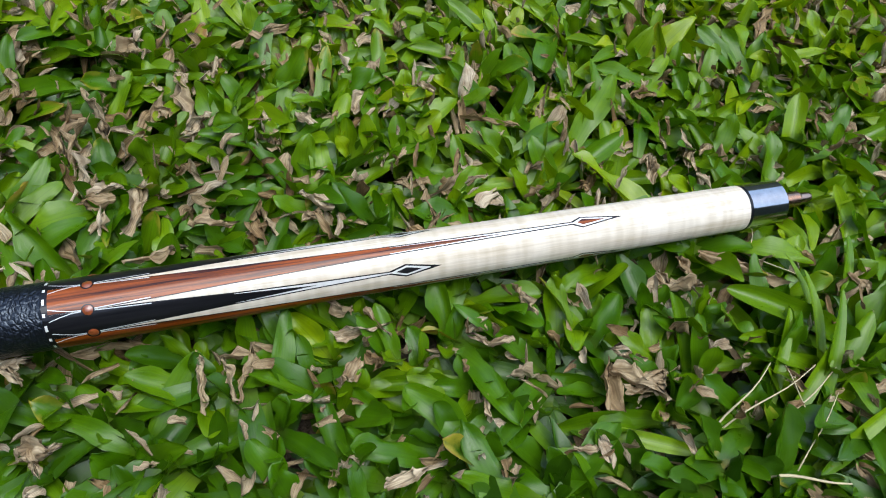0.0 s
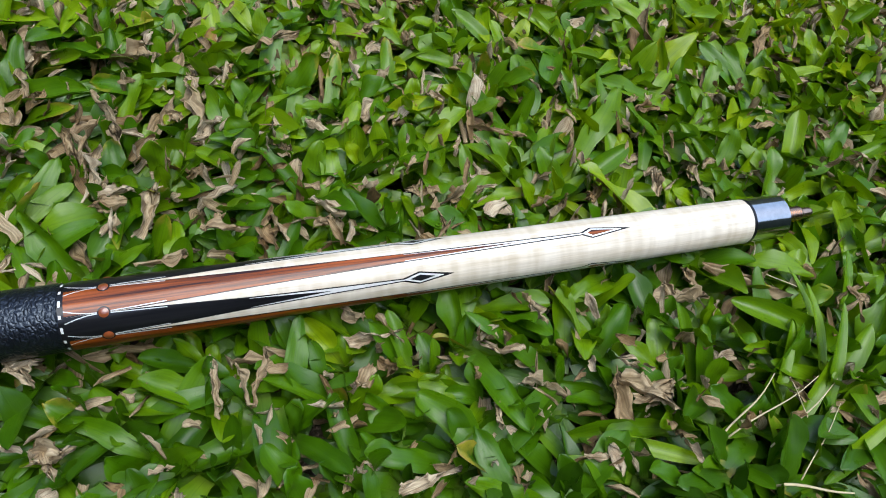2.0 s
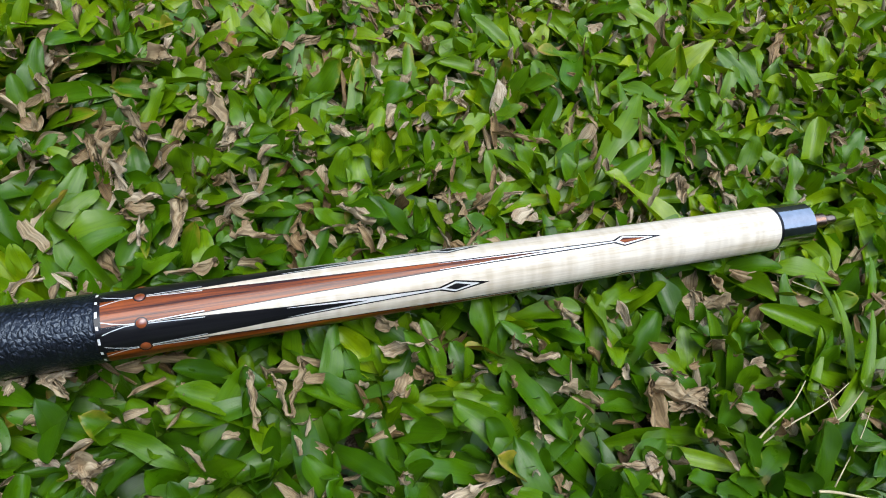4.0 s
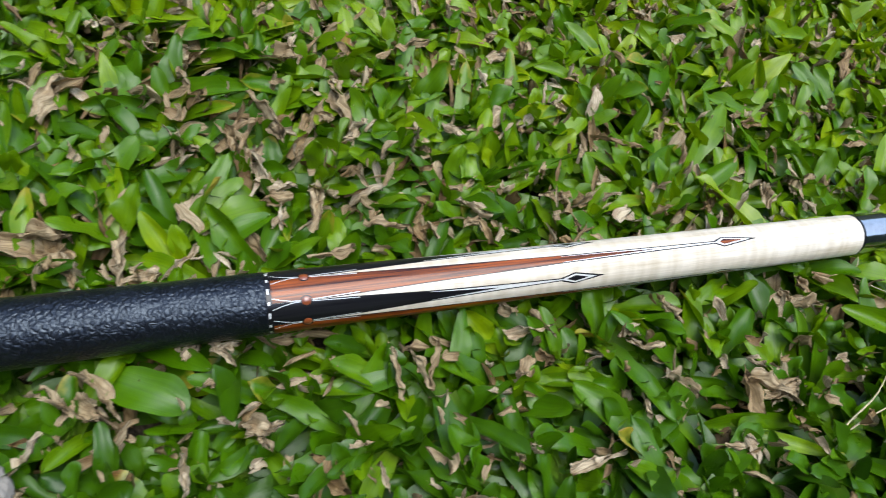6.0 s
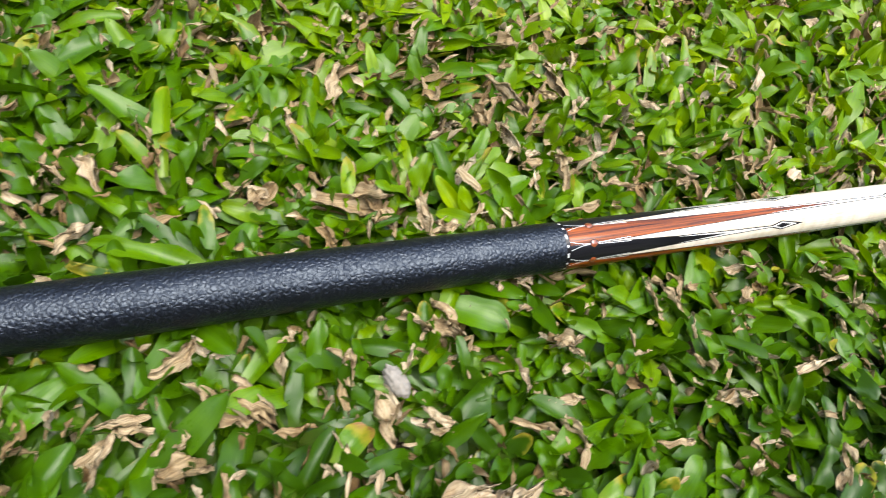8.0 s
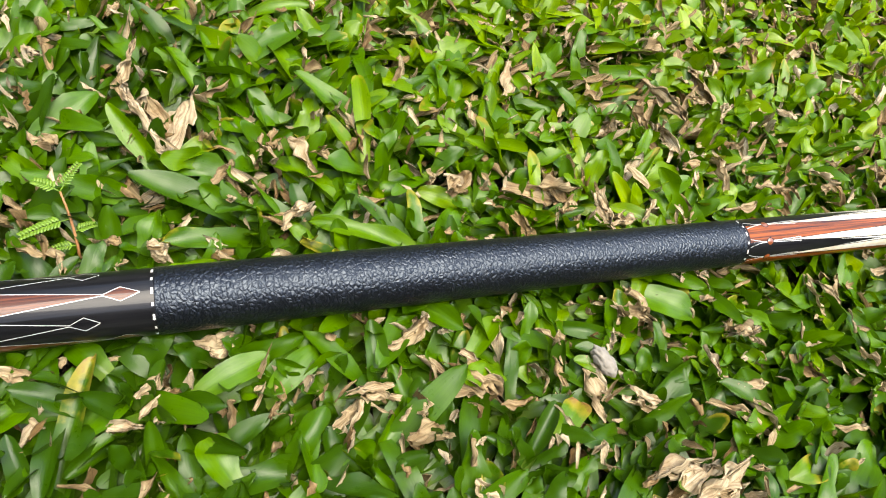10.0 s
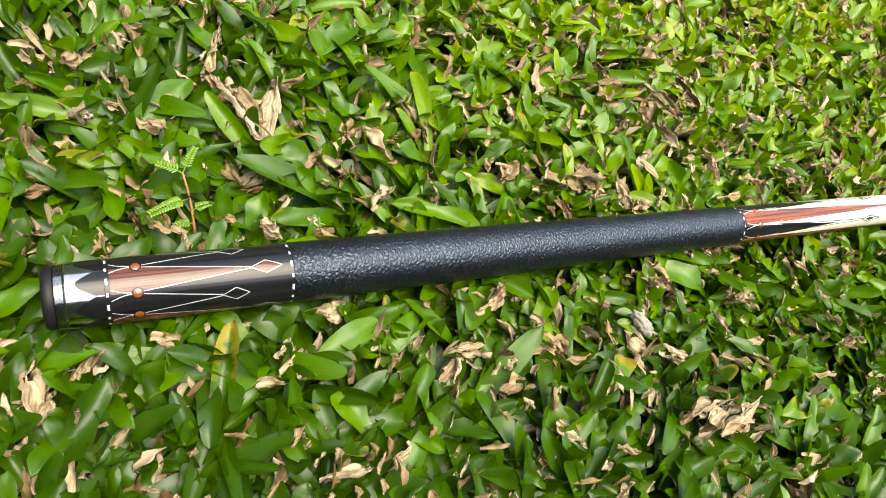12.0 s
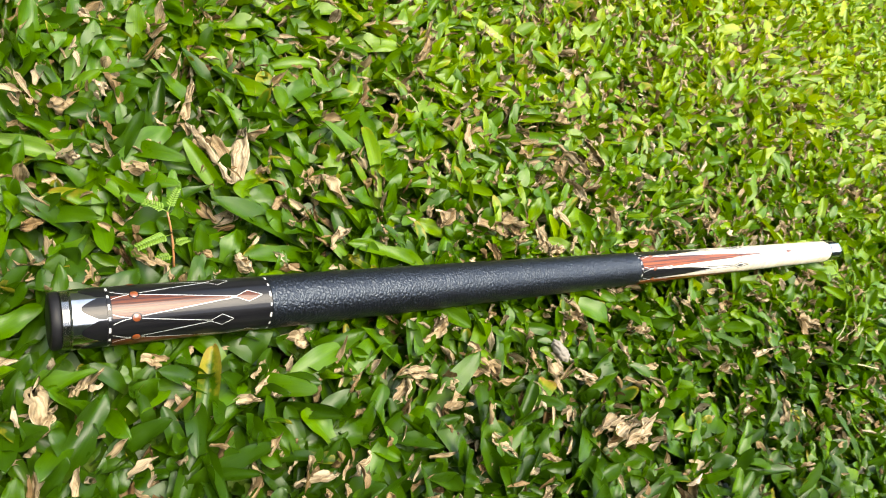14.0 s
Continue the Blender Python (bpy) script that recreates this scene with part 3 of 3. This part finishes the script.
# small torn scraps caught upright between the leaves
base, az = tufts(-0.22, 1.00, -0.17, 0.45, 0.0235, 2, 4)[:2]
n = len(base)
base[:, :2] += rng.normal(0, 0.006, (n, 2))
base[:, 2] = rng.uniform(-0.009, 0.0035, n)
vs = settle(blades(base, az, rng.uniform(0.005, 0.014, n), rng.uniform(0.0016, 0.0050, n), np.radians(rng.normal(35, 26, n)), np.radians(rng.normal(10, 45, n)), rng.normal(0, 0.8, n), rng.uniform(0, 0.6, n), rng.uniform(0.1, 0.4, n), rng.normal(1.1, 0.8, n), rng.normal(0, 1.3, n), 9, 6, rng.uniform(1.1, 2.6, n), rng.uniform(0.3, 0.8, n), rng.uniform(0.1, 0.4, n), rng.uniform(0.1, 0.4, n)))
keep = np.abs(vs[..., 1]).min((1, 2)) > 0.014
tagged(new("leaf_scraps", leaf_mesh("leaf_scraps", vs[keep], rng.beta(3.0, 1.8, n)[keep], np.zeros(keep.sum()), DRY)), "small pale torn scraps of dead grass caught in the lawn", "dead grass", kind="stuff")

# coarser grass on to the added walls
coarse = tufts(-0.43, 1.76, -0.54, 1.03, 0.026)
base = coarse[0]
far = (base[:, 0] < X0 / 3) | (base[:, 0] > X1 / 3) | (base[:, 1] < Y0 / 3) | (base[:, 1] > Y1 / 3)
vf = green(*(a[far] for a in coarse), 4, 3) * np.array((3.0, 3.0, 1.2))
tone, age = 0.12 + 0.5 * rng.beta(2.0, 2.6, len(vf)), rng.uniform(0, 0.3, len(vf))
tagged(new("far_grass", leaf_mesh("far_grass", vf, tone, age, GREEN)), "coarse green grass reaching to the added dark walls", "grass", kind="stuff")

# ---- the larger dead leaves that lie on top: x, y, heading, length, width, tone ----
DRY_A = (
    (-0.116, -0.042, 24, 0.014, 0.0070, 0.90),
    (-0.108, -0.049, 91, 0.024, 0.0097, 0.80),
    (-0.094, -0.032, 48, 0.010, 0.0055, 0.80),
    (-0.091, 0.144, 21, 0.013, 0.0103, 0.60),
    (-0.089, 0.109, 0, 0.010, 0.0110, 1.00),
    (-0.065, 0.170, -46, 0.011, 0.0085, 1.00),
    (-0.063, -0.018, -18, 0.014, 0.0053, 0.80),
    (-0.062, 0.109, -37, 0.023, 0.0082, 0.65),
    (-0.039, 0.027, 116, 0.017, 0.0056, 0.60),
    (-0.022, -0.049, 3, 0.012, 0.0050, 0.95),
    (-0.020, 0.135, 69, 0.030, 0.0054, 0.75),
    (-0.011, -0.037, 41, 0.013, 0.0051, 0.80),
    (-0.011, -0.045, 37, 0.013, 0.0041, 0.85),
    (-0.006, 0.035, -32, 0.011, 0.0073, 0.90),
    (-0.006, 0.034, 23, 0.010, 0.0079, 0.85),
)
DRY_B = (
    (-0.003, -0.098, 0, 0.024, 0.0060, 0.95),
    (0.005, 0.090, 114, 0.045, 0.0074, 1.00),
    (0.005, 0.090, 71, 0.045, 0.0134, 0.95),
    (0.010, -0.014, -17, 0.016, 0.0089, 0.80),
    (0.017, -0.018, 19, 0.012, 0.0078, 0.90),
    (0.044, -0.090, -144, 0.016, 0.0051, 0.85),
    (0.058, 0.040, 53, 0.019, 0.0066, 0.75),
    (0.062, 0.047, 26, 0.012, 0.0065, 0.95),
    (0.068, -0.063, 36, 0.019, 0.0054, 0.80),
    (0.077, 0.073, 111, 0.029, 0.0083, 0.90),
    (0.083, -0.049, -114, 0.022, 0.0057, 0.85),
    (0.098, -0.057, 151, 0.015, 0.0079, 0.75),
    (0.099, -0.031, 30, 0.022, 0.0077, 0.75),
    (0.100, -0.075, 10, 0.018, 0.0103, 0.60),
    (0.113, -0.028, 85, 0.010, 0.0043, 0.85),
)
DRY_C = (
    (0.123, -0.096, -49, 0.017, 0.0069, 0.85),
    (0.124, -0.051, -15, 0.017, 0.0090, 0.70),
    (0.126, -0.045, -41, 0.023, 0.0094, 0.55),
    (0.133, -0.036, -49, 0.021, 0.0059, 0.90),
    (0.138, -0.059, 145, 0.018, 0.0077, 0.70),
    (0.146, 0.054, 53, 0.020, 0.0054, 0.60),
    (0.181, 0.056, -12, 0.032, 0.0088, 0.60),
    (0.182, -0.049, 79, 0.014, 0.0067, 0.70),
    (0.190, 0.220, 48, 0.034, 0.0112, 0.60),
    (0.194, -0.053, -84, 0.024, 0.0093, 0.75),
    (0.198, 0.057, -23, 0.023, 0.0101, 0.75),
    (0.200, -0.071, 98, 0.020, 0.0085, 1.00),
    (0.202, 0.122, 69, 0.029, 0.0097, 0.80),
    (0.205, -0.110, 3, 0.025, 0.0091, 0.95),
    (0.209, -0.058, 113, 0.009, 0.0096, 0.90),
)
DRY_D = (
    (0.210, -0.122, 21, 0.031, 0.0104, 1.00),
    (0.212, 0.052, -70, 0.021, 0.0082, 0.50),
    (0.214, -0.112, 6, 0.013, 0.0054, 0.80),
    (0.215, -0.019, -48, 0.012, 0.0059, 0.80),
    (0.220, 0.045, -129, 0.011, 0.0087, 0.55),
    (0.223, -0.080, 159, 0.014, 0.0040, 0.80),
    (0.223, -0.124, 22, 0.027, 0.0106, 0.90),
    (0.226, -0.024, -42, 0.013, 0.0088, 0.70),
    (0.229, -0.014, -60, 0.023, 0.0053, 0.75),
    (0.233, -0.124, 8, 0.023, 0.0089, 0.95),
    (0.238, 0.033, 85, 0.022, 0.0076, 0.85),
    (0.239, 0.052, -83, 0.027, 0.0064, 0.85),
    (0.242, 0.027, 10, 0.015, 0.0068, 0.85),
    (0.249, 0.028, 133, 0.006, 0.0063, 0.80),
    (0.251, -0.080, -31, 0.043, 0.0076, 0.75),
)
DRY_E = (
    (0.260, -0.004, -51, 0.016, 0.0049, 0.95),
    (0.263, -0.052, -87, 0.014, 0.0046, 0.95),
    (0.264, -0.015, 47, 0.009, 0.0057, 0.95),
    (0.264, 0.065, -53, 0.038, 0.0049, 0.80),
    (0.266, 0.156, 70, 0.027, 0.0073, 0.90),
    (0.273, 0.138, 107, 0.023, 0.0078, 0.75),
    (0.274, -0.102, 108, 0.015, 0.0061, 0.85),
    (0.275, 0.043, -134, 0.023, 0.0032, 0.85),
    (0.275, -0.001, -63, 0.017, 0.0054, 0.90),
    (0.276, -0.011, 9, 0.011, 0.0047, 1.00),
    (0.282, -0.101, 112, 0.022, 0.0066, 0.80),
    (0.285, 0.120, -67, 0.021, 0.0077, 0.60),
    (0.286, 0.271, 22, 0.042, 0.0116, 0.80),
    (0.286, -0.049, 8, 0.012, 0.0075, 0.85),
    (0.289, -0.043, -70, 0.014, 0.0050, 0.80),
)
DRY_F = (
    (0.293, 0.209, -64, 0.025, 0.0105, 0.50),
    (0.303, 0.135, -72, 0.037, 0.0090, 0.75),
    (0.303, 0.068, 17, 0.016, 0.0065, 1.00),
    (0.305, 0.074, 94, 0.027, 0.0078, 1.00),
    (0.310, 0.165, -18, 0.022, 0.0097, 0.60),
    (0.320, 0.031, 2, 0.023, 0.0055, 0.70),
    (0.323, 0.043, 76, 0.026, 0.0073, 0.80),
    (0.348, -0.047, 90, 0.024, 0.0027, 0.80),
    (0.354, 0.111, 96, 0.035, 0.0091, 0.65),
    (0.359, 0.111, -136, 0.014, 0.0070, 0.90),
    (0.360, -0.044, 70, 0.021, 0.0036, 0.60),
    (0.360, -0.043, 102, 0.018, 0.0053, 0.70),
    (0.361, -0.091, -4, 0.016, 0.0085, 1.00),
    (0.361, 0.162, 96, 0.022, 0.0079, 0.30),
    (0.368, 0.231, 18, 0.046, 0.0121, 0.90),
)
DRY_G = (
    (0.376, 0.161, 13, 0.025, 0.0098, 0.55),
    (0.386, 0.112, -74, 0.021, 0.0058, 0.80),
    (0.389, -0.081, 73, 0.010, 0.0043, 0.75),
    (0.400, -0.022, 2, 0.019, 0.0061, 0.95),
    (0.401, -0.006, -32, 0.012, 0.0062, 0.75),
    (0.408, -0.033, -120, 0.014, 0.0045, 0.60),
    (0.408, -0.086, 2, 0.017, 0.0048, 0.95),
    (0.414, -0.013, -58, 0.016, 0.0033, 0.90),
    (0.454, -0.060, -103, 0.009, 0.0051, 0.80),
    (0.455, 0.051, -87, 0.018, 0.0076, 0.45),
    (0.461, 0.086, 65, 0.053, 0.0074, 0.70),
    (0.476, 0.031, 41, 0.023, 0.0056, 1.00),
    (0.481, -0.018, -83, 0.012, 0.0051, 0.80),
    (0.481, -0.087, -26, 0.010, 0.0029, 0.80),
    (0.485, 0.092, -23, 0.032, 0.0055, 0.40),
)
DRY_H = (
    (0.502, -0.077, 74, 0.019, 0.0075, 0.45),
    (0.507, -0.061, -40, 0.021, 0.0086, 0.75),
    (0.509, -0.071, 7, 0.017, 0.0066, 0.70),
    (0.522, 0.008, -91, 0.015, 0.0072, 0.95),
    (0.541, -0.029, -2, 0.023, 0.0096, 0.70),
    (0.573, -0.014, -34, 0.031, 0.0102, 0.60),
    (0.601, 0.062, -102, 0.023, 0.0053, 0.80),
    (0.699, 0.108, -73, 0.012, 0.0123, 0.70),
    (0.719, 0.164, -131, 0.048, 0.0112, 0.40),
)
DRY_TABLES = (DRY_A, DRY_B, DRY_C, DRY_D, DRY_E, DRY_F, DRY_G, DRY_H)


def dry_leaf(x, y, heading, length, width, tone, seed):
    """A curled, crumpled dead blade with a torn tip, lying on the grass."""
    r = np.random.default_rng(seed)
    one = lambda a: np.array([a], dtype=float)
    curl = r.choice([-1.0, 1.0]) * r.uniform(0.6, 2.1)
    lie = r.uniform(-6, 16)
    v = blades(np.array([[x, y, r.uniform(-0.001, 0.0040)]]), one(radians(heading)), one(length), one(width * 1.15), one(radians(lie)), one(radians(lie * 1.2 + r.normal(6, 18))), one(r.normal(0, 0.5)), one(r.uniform(-0.1, 0.5)), one(r.uniform(0.12, 0.36)), one(curl), one(r.normal(0, 0.9)), 16, 13, one(r.uniform(1.2, 3.5)), one(r.uniform(0.25, 0.8)), one(r.uniform(0.10, 0.38)), one(r.uniform(0.12, 0.35)))
    for i in range(16):
        for k in range(13):
            p = Vector(v[0, i, k])
            v[0, i, k] += 0.0025 * np.array(noise.noise_vector(p * 150)) + 0.0012 * np.array(noise.noise_vector(p * 430)) + 0.0006 * np.array(noise.noise_vector(p * 900))
    me = leaf_mesh("dry_leaf", settle(v), one(tone * 0.84), one(0.0), DRY)
    shade = "bleached whitish" if tone > 0.86 else "pale tan" if tone > 0.66 else "light brown" if tone > 0.48 else "dark brown"
    form = "tightly curled" if abs(curl) > 1.25 else "loosely curled" if abs(curl) > 0.8 else "crumpled flat"
    long = "long " if length > 0.024 else ""
    tagged(new("dry_leaf", me), shade + " " + form + " " + long + "dead grass leaf lying on green lawn", "dead leaf", "dead leaves strewn on the lawn")


serial = 100
for table_ in DRY_TABLES:
    for row in table_:
        dry_leaf(*row, serial)
        serial += 1
# smaller ones strewn between
strewn = np.random.default_rng(21)
for k in range(220):
    x, y = strewn.uniform(-0.16, 0.86), strewn.uniform(-0.13, 0.36)
    if abs(y) > 0.021:
        dry_leaf(x, y, strewn.uniform(0, 360), strewn.uniform(0.007, 0.018), strewn.uniform(0.003, 0.007), strewn.uniform(0.25, 1.0), serial)
    serial += 1


# ---- the broadest single blades: x, y, heading, length, width, tone, age ----
BROAD_A = (
    (0.364, -0.036, -88, 0.040, 0.0100, 0.25, 0.10),
    (0.370, -0.044, -88, 0.032, 0.0078, 0.35, 0.30),
    (0.572, 0.053, 64, 0.041, 0.0086, 0.50, 0.00),
    (0.536, 0.150, -102, 0.052, 0.0122, 0.40, 0.10),
    (0.561, 0.156, -120, 0.047, 0.0120, 0.55, 0.10),
    (0.463, 0.154, 16, 0.040, 0.0116, 0.80, 0.30),
    (0.354, 0.163, 67, 0.027, 0.0060, 0.30, 0.95),
    (0.506, 0.066, 21, 0.043, 0.0093, 0.45, 0.10),
    (0.399, 0.092, 26, 0.028, 0.0116, 0.40, 0.40),
    (0.006, 0.088, 28, 0.035, 0.0105, 0.85, 0.74),
    (0.108, 0.084, 86, 0.063, 0.0093, 0.95, 0.45),
    (0.086, 0.120, 114, 0.058, 0.0126, 0.75, 0.10),
    (0.170, -0.083, 41, 0.024, 0.0122, 0.70, 0.72),
)
BROAD_B = (
    (0.282, -0.124, 11, 0.022, 0.0131, 0.80, 0.74),
    (0.135, -0.041, 44, 0.032, 0.0109, 0.70, 0.10),
    (0.249, -0.064, 140, 0.016, 0.0083, 0.70, 0.85),
    (0.009, -0.040, 22, 0.041, 0.0119, 0.60, 0.10),
    (-0.023, -0.023, 133, 0.023, 0.0116, 0.55, 0.10),
    (0.040, -0.047, 41, 0.036, 0.0120, 0.60, 0.20),
    (-0.032, 0.186, -50, 0.037, 0.0156, 0.50, 0.10),
    (-0.037, -0.050, 36, 0.030, 0.0154, 0.55, 0.10),
    (-0.070, -0.043, 34, 0.021, 0.0136, 0.60, 0.10),
    (0.026, -0.081, 117, 0.028, 0.0140, 0.65, 0.10),
    (-0.117, 0.069, -109, 0.033, 0.0134, 0.60, 0.10),
    (0.231, -0.013, -31, 0.044, 0.0158, 0.60, 0.30),
)


def broad_leaf(x, y, heading, length, width, tone, age, seed):
    """A broad blade that stands out from the rest of the lawn."""
    r = np.random.default_rng(seed)
    one = lambda a: np.array([a], dtype=float)
    pitch = r.uniform(20, 34)
    v = blades(np.array([[x, y, -0.004]]), one(radians(heading)), one(length * 0.95), one(width * 1.05), one(radians(pitch)), one(radians(pitch + r.uniform(10, 30))), one(r.normal(0, 0.2)), one(r.uniform(0.1, 0.3)), one(r.uniform(0.05, 0.12)), one(r.uniform(0.1, 0.5)), one(r.normal(0, 0.3)), 18, 9, one(r.uniform(1.8, 2.8)), one(r.uniform(0.42, 0.65)))
    shade = "yellowing broad green leaf with brown tip" if age > 0.6 else "broad glossy light green leaf" if tone > 0.6 else "broad glossy dark green leaf"
    tagged(new("broad_leaf", leaf_mesh("broad_leaf", settle(v), one(tone * 0.62), one(age * 0.8), GREEN)), shade + " arching over the lawn", "leaf", "broad leaves of the lawn")


for row in BROAD_A + BROAD_B:
    broad_leaf(*row, serial)
    serial += 1


# ---- a narrow-bladed grass clump with dead stalks beyond the joint ----
def tube(path, r0, r1, n=6):
    """A tapering stalk along a path of places."""
    bm = bmesh.new()
    rings = []
    for i, p in enumerate(path):
        q = Vector(path[min(i + 1, len(path) - 1)]) - Vector(path[max(i - 1, 0)])
        q.normalize()
        a = q.cross(Vector((0.3, 0.2, 1))).normalized()
        b = q.cross(a)
        r = r0 + (r1 - r0) * i / (len(path) - 1)
        rings.append([bm.verts.new(Vector(p) + r * (math.cos(2 * math.pi * k / n) * a + math.sin(2 * math.pi * k / n) * b)) for k in range(n)])
    for p, q in zip(rings, rings[1:]):
        for k in range(n):
            bm.faces.new((p[k], p[(k + 1) % n], q[(k + 1) % n], q[k]))
    bm.faces.new(rings[0][::-1])
    bm.faces.new(rings[-1])
    return bm


def mesh_of(name, bm, mat):
    me = bpy.data.meshes.new(name)
    bmesh.ops.recalc_face_normals(bm, faces=bm.faces[:])
    bm.to_mesh(me)
    bm.free()
    for f in me.polygons:
        f.use_smooth = True
    me.materials.append(mat)
    return me


STRAW = plain("straw", (0.42, 0.35, 0.20), 0.6)
STEM_RED = plain("reddish_stem", (0.30, 0.13, 0.05), 0.5)
SEEDLING = plain("seedling_green", (0.10, 0.19, 0.015), 0.45)

for x0, y0, x1, y1, high, thick in ((0.537, -0.095, 0.573, -0.074, 0.010, 0.0006), (0.544, -0.093, 0.590, -0.080, 0.013, 0.0005), (0.561, -0.100, 0.601, -0.082, 0.010, 0.0005), (0.553, -0.114, 0.580, -0.126, 0.008, 0.0009), (0.583, -0.096, 0.575, -0.078, 0.014, 0.0004), (0.592, -0.010, 0.612, -0.034, 0.006, 0.0005), (0.566, -0.115, 0.596, -0.092, 0.009, 0.0004), (0.600, -0.020, 0.603, -0.004, 0.009, 0.0004)):
    path = []
    for k in range(9):
        t = k / 8
        path.append((x0 + (x1 - x0) * t + 0.0008 * math.sin(5 * t + x0 * 90), y0 + (y1 - y0) * t + 0.0006 * math.sin(7 * t), -0.004 + high * (t * (1.7 - 0.7 * t))))
    tagged(new("dead_stalk", mesh_of("dead_stalk", tube(path, thick * 0.85, thick * 0.4), STRAW)), "thin straw-coloured dead grass stalk leaning over the lawn", "grass stalk", "dead stalks")

for x, y, heading, length, width, pitch, bend, tone_ in ((0.572, -0.088, 58, 0.047, 0.0058, 42, 30, 0.55), (0.568, -0.101, 38, 0.055, 0.0065, 36, 25, 0.6), (0.490, -0.077, -27, 0.050, 0.0062, 14, 16, 0.7), (0.590, -0.098, 62, 0.060, 0.0066, 48, 30, 0.5), (0.600, -0.085, 80, 0.055, 0.006, 50, 42, 0.65), (0.578, -0.116, 20, 0.05, 0.006, 35, 30, 0.7), (0.612, -0.070, 100, 0.05, 0.006, 46, 30, 0.6), (0.625, -0.060, 60, 0.05, 0.0055, 44, 40, 0.45)):
    one = lambda a: np.array([a], dtype=float)
    bv = blades(np.array([[x, y, -0.012]]), one(radians(heading)), one(length), one(width), one(radians(pitch)), one(radians(bend)), one(0.2), one(0.35), one(0.03), one(0.1), one(0.3), 16, 5, one(1.5), one(0.8))
    tagged(new("grass_blade", leaf_mesh("grass_blade", settle(bv), one(tone_), one(0.1), GREEN)), "long narrow upright green grass blade among broad leaves", "grass blade", "narrow grass blades")

# ---- a grey, woolly old seed head ----
bm = bmesh.new()
bmesh.ops.create_icosphere(bm, subdivisions=4, radius=1.0)
for vert in bm.verts:
    d = vert.co.normalized()
    lump = 1.0 + 0.22 * noise.noise(d * 3.1) + 0.16 * noise.noise(d * 8.0) + 0.10 * noise.noise(d * 19.0)
    vert.co = Vector((d.x * 0.0085 * lump, d.y * 0.0045 * lump, d.z * 0.0042 * lump))
seed_head = new("seed_head", mesh_of("seed_head", bm, plain("grey_wool", (0.20, 0.18, 0.15), 0.9, grain=0.8)))
seed_head.matrix_world = pose(0.203, -0.053, 0.0035, 0, 8, -62)
tagged(seed_head, "grey lumpy withered seed head lying in the grass", "seed head")


# ---- a small weed seedling with feathery leaves beside the butt ----
weed = tagged(new("weed_seedling"), "small weed seedling with reddish stem and feathery light green leaves", "weed")
weed.location = (-0.036, 0.040, 0)
stem_path = [(-0.036 - 0.004 * t * t, 0.040 + 0.022 * t, -0.010 + 0.024 * t) for t in (0, 0.2, 0.4, 0.6, 0.8, 1.0)]


def under(ob, parent):
    ob.parent = parent
    ob.matrix_parent_inverse = Matrix.Translation(-parent.location)
    return ob


under(new("stem", mesh_of("stem", tube(stem_path, 0.0008, 0.0005), STEM_RED)), weed)


def frond(start, heading, rise, length, pairs, size):
    """A stalk with paired small leaflets."""
    d = Vector((math.cos(radians(heading)), math.sin(radians(heading)), rise)).normalized()
    side = d.cross(Vector((0, 0, 1))).normalized()
    path = [Vector(start) + d * length * t + Vector((0, 0, -0.004 * t * t)) for t in (0, 0.25, 0.5, 0.75, 1.0)]
    stalk = under(new("leaf_stalk", mesh_of("leaf_stalk", tube(path, 0.00035, 0.0002, 5), SEEDLING)), weed)
    for k in range(pairs):
        t = 0.22 + 0.76 * k / (pairs - 1)
        c = Vector(start) + d * length * t + Vector((0, 0, -0.004 * t * t))
        for s in (-1, 1):
            bm = bmesh.new()
            l, w = size * (1 - 0.45 * t), size * 0.34
            axis = (side * s + d * 0.55).normalized()
            cross = axis.cross(Vector((0, 0, 1))).normalized()
            ring_ = []
            for q in range(8):
                a = 2 * math.pi * q / 8
                ring_.append(bm.verts.new(c + axis * (l / 2 * (1 - math.cos(a))) + cross * (w / 2 * math.sin(a)) + Vector((0, 0, 0.0003 + 0.0003 * math.sin(a) ** 2))))
            bm.faces.new(ring_)
            bmesh.ops.extrude_face_region(bm, geom=bm.faces[:])
            for vert in bm.verts[8:]:
                vert.co.z += 0.00015
            leaflet = new("leaflet", mesh_of("leaflet", bm, SEEDLING))
            leaflet.parent = stalk


frond(stem_path[5], 150, 0.3, 0.013, 7, 0.0042)
frond(stem_path[5], 62, 0.3, 0.017, 9, 0.0034)
frond(stem_path[3], 205, 0.25, 0.022, 12, 0.0046)
frond(stem_path[2], 20, 0.4, 0.010, 7, 0.0036)
frond(stem_path[1], 190, 0.4, 0.012, 7, 0.0034)
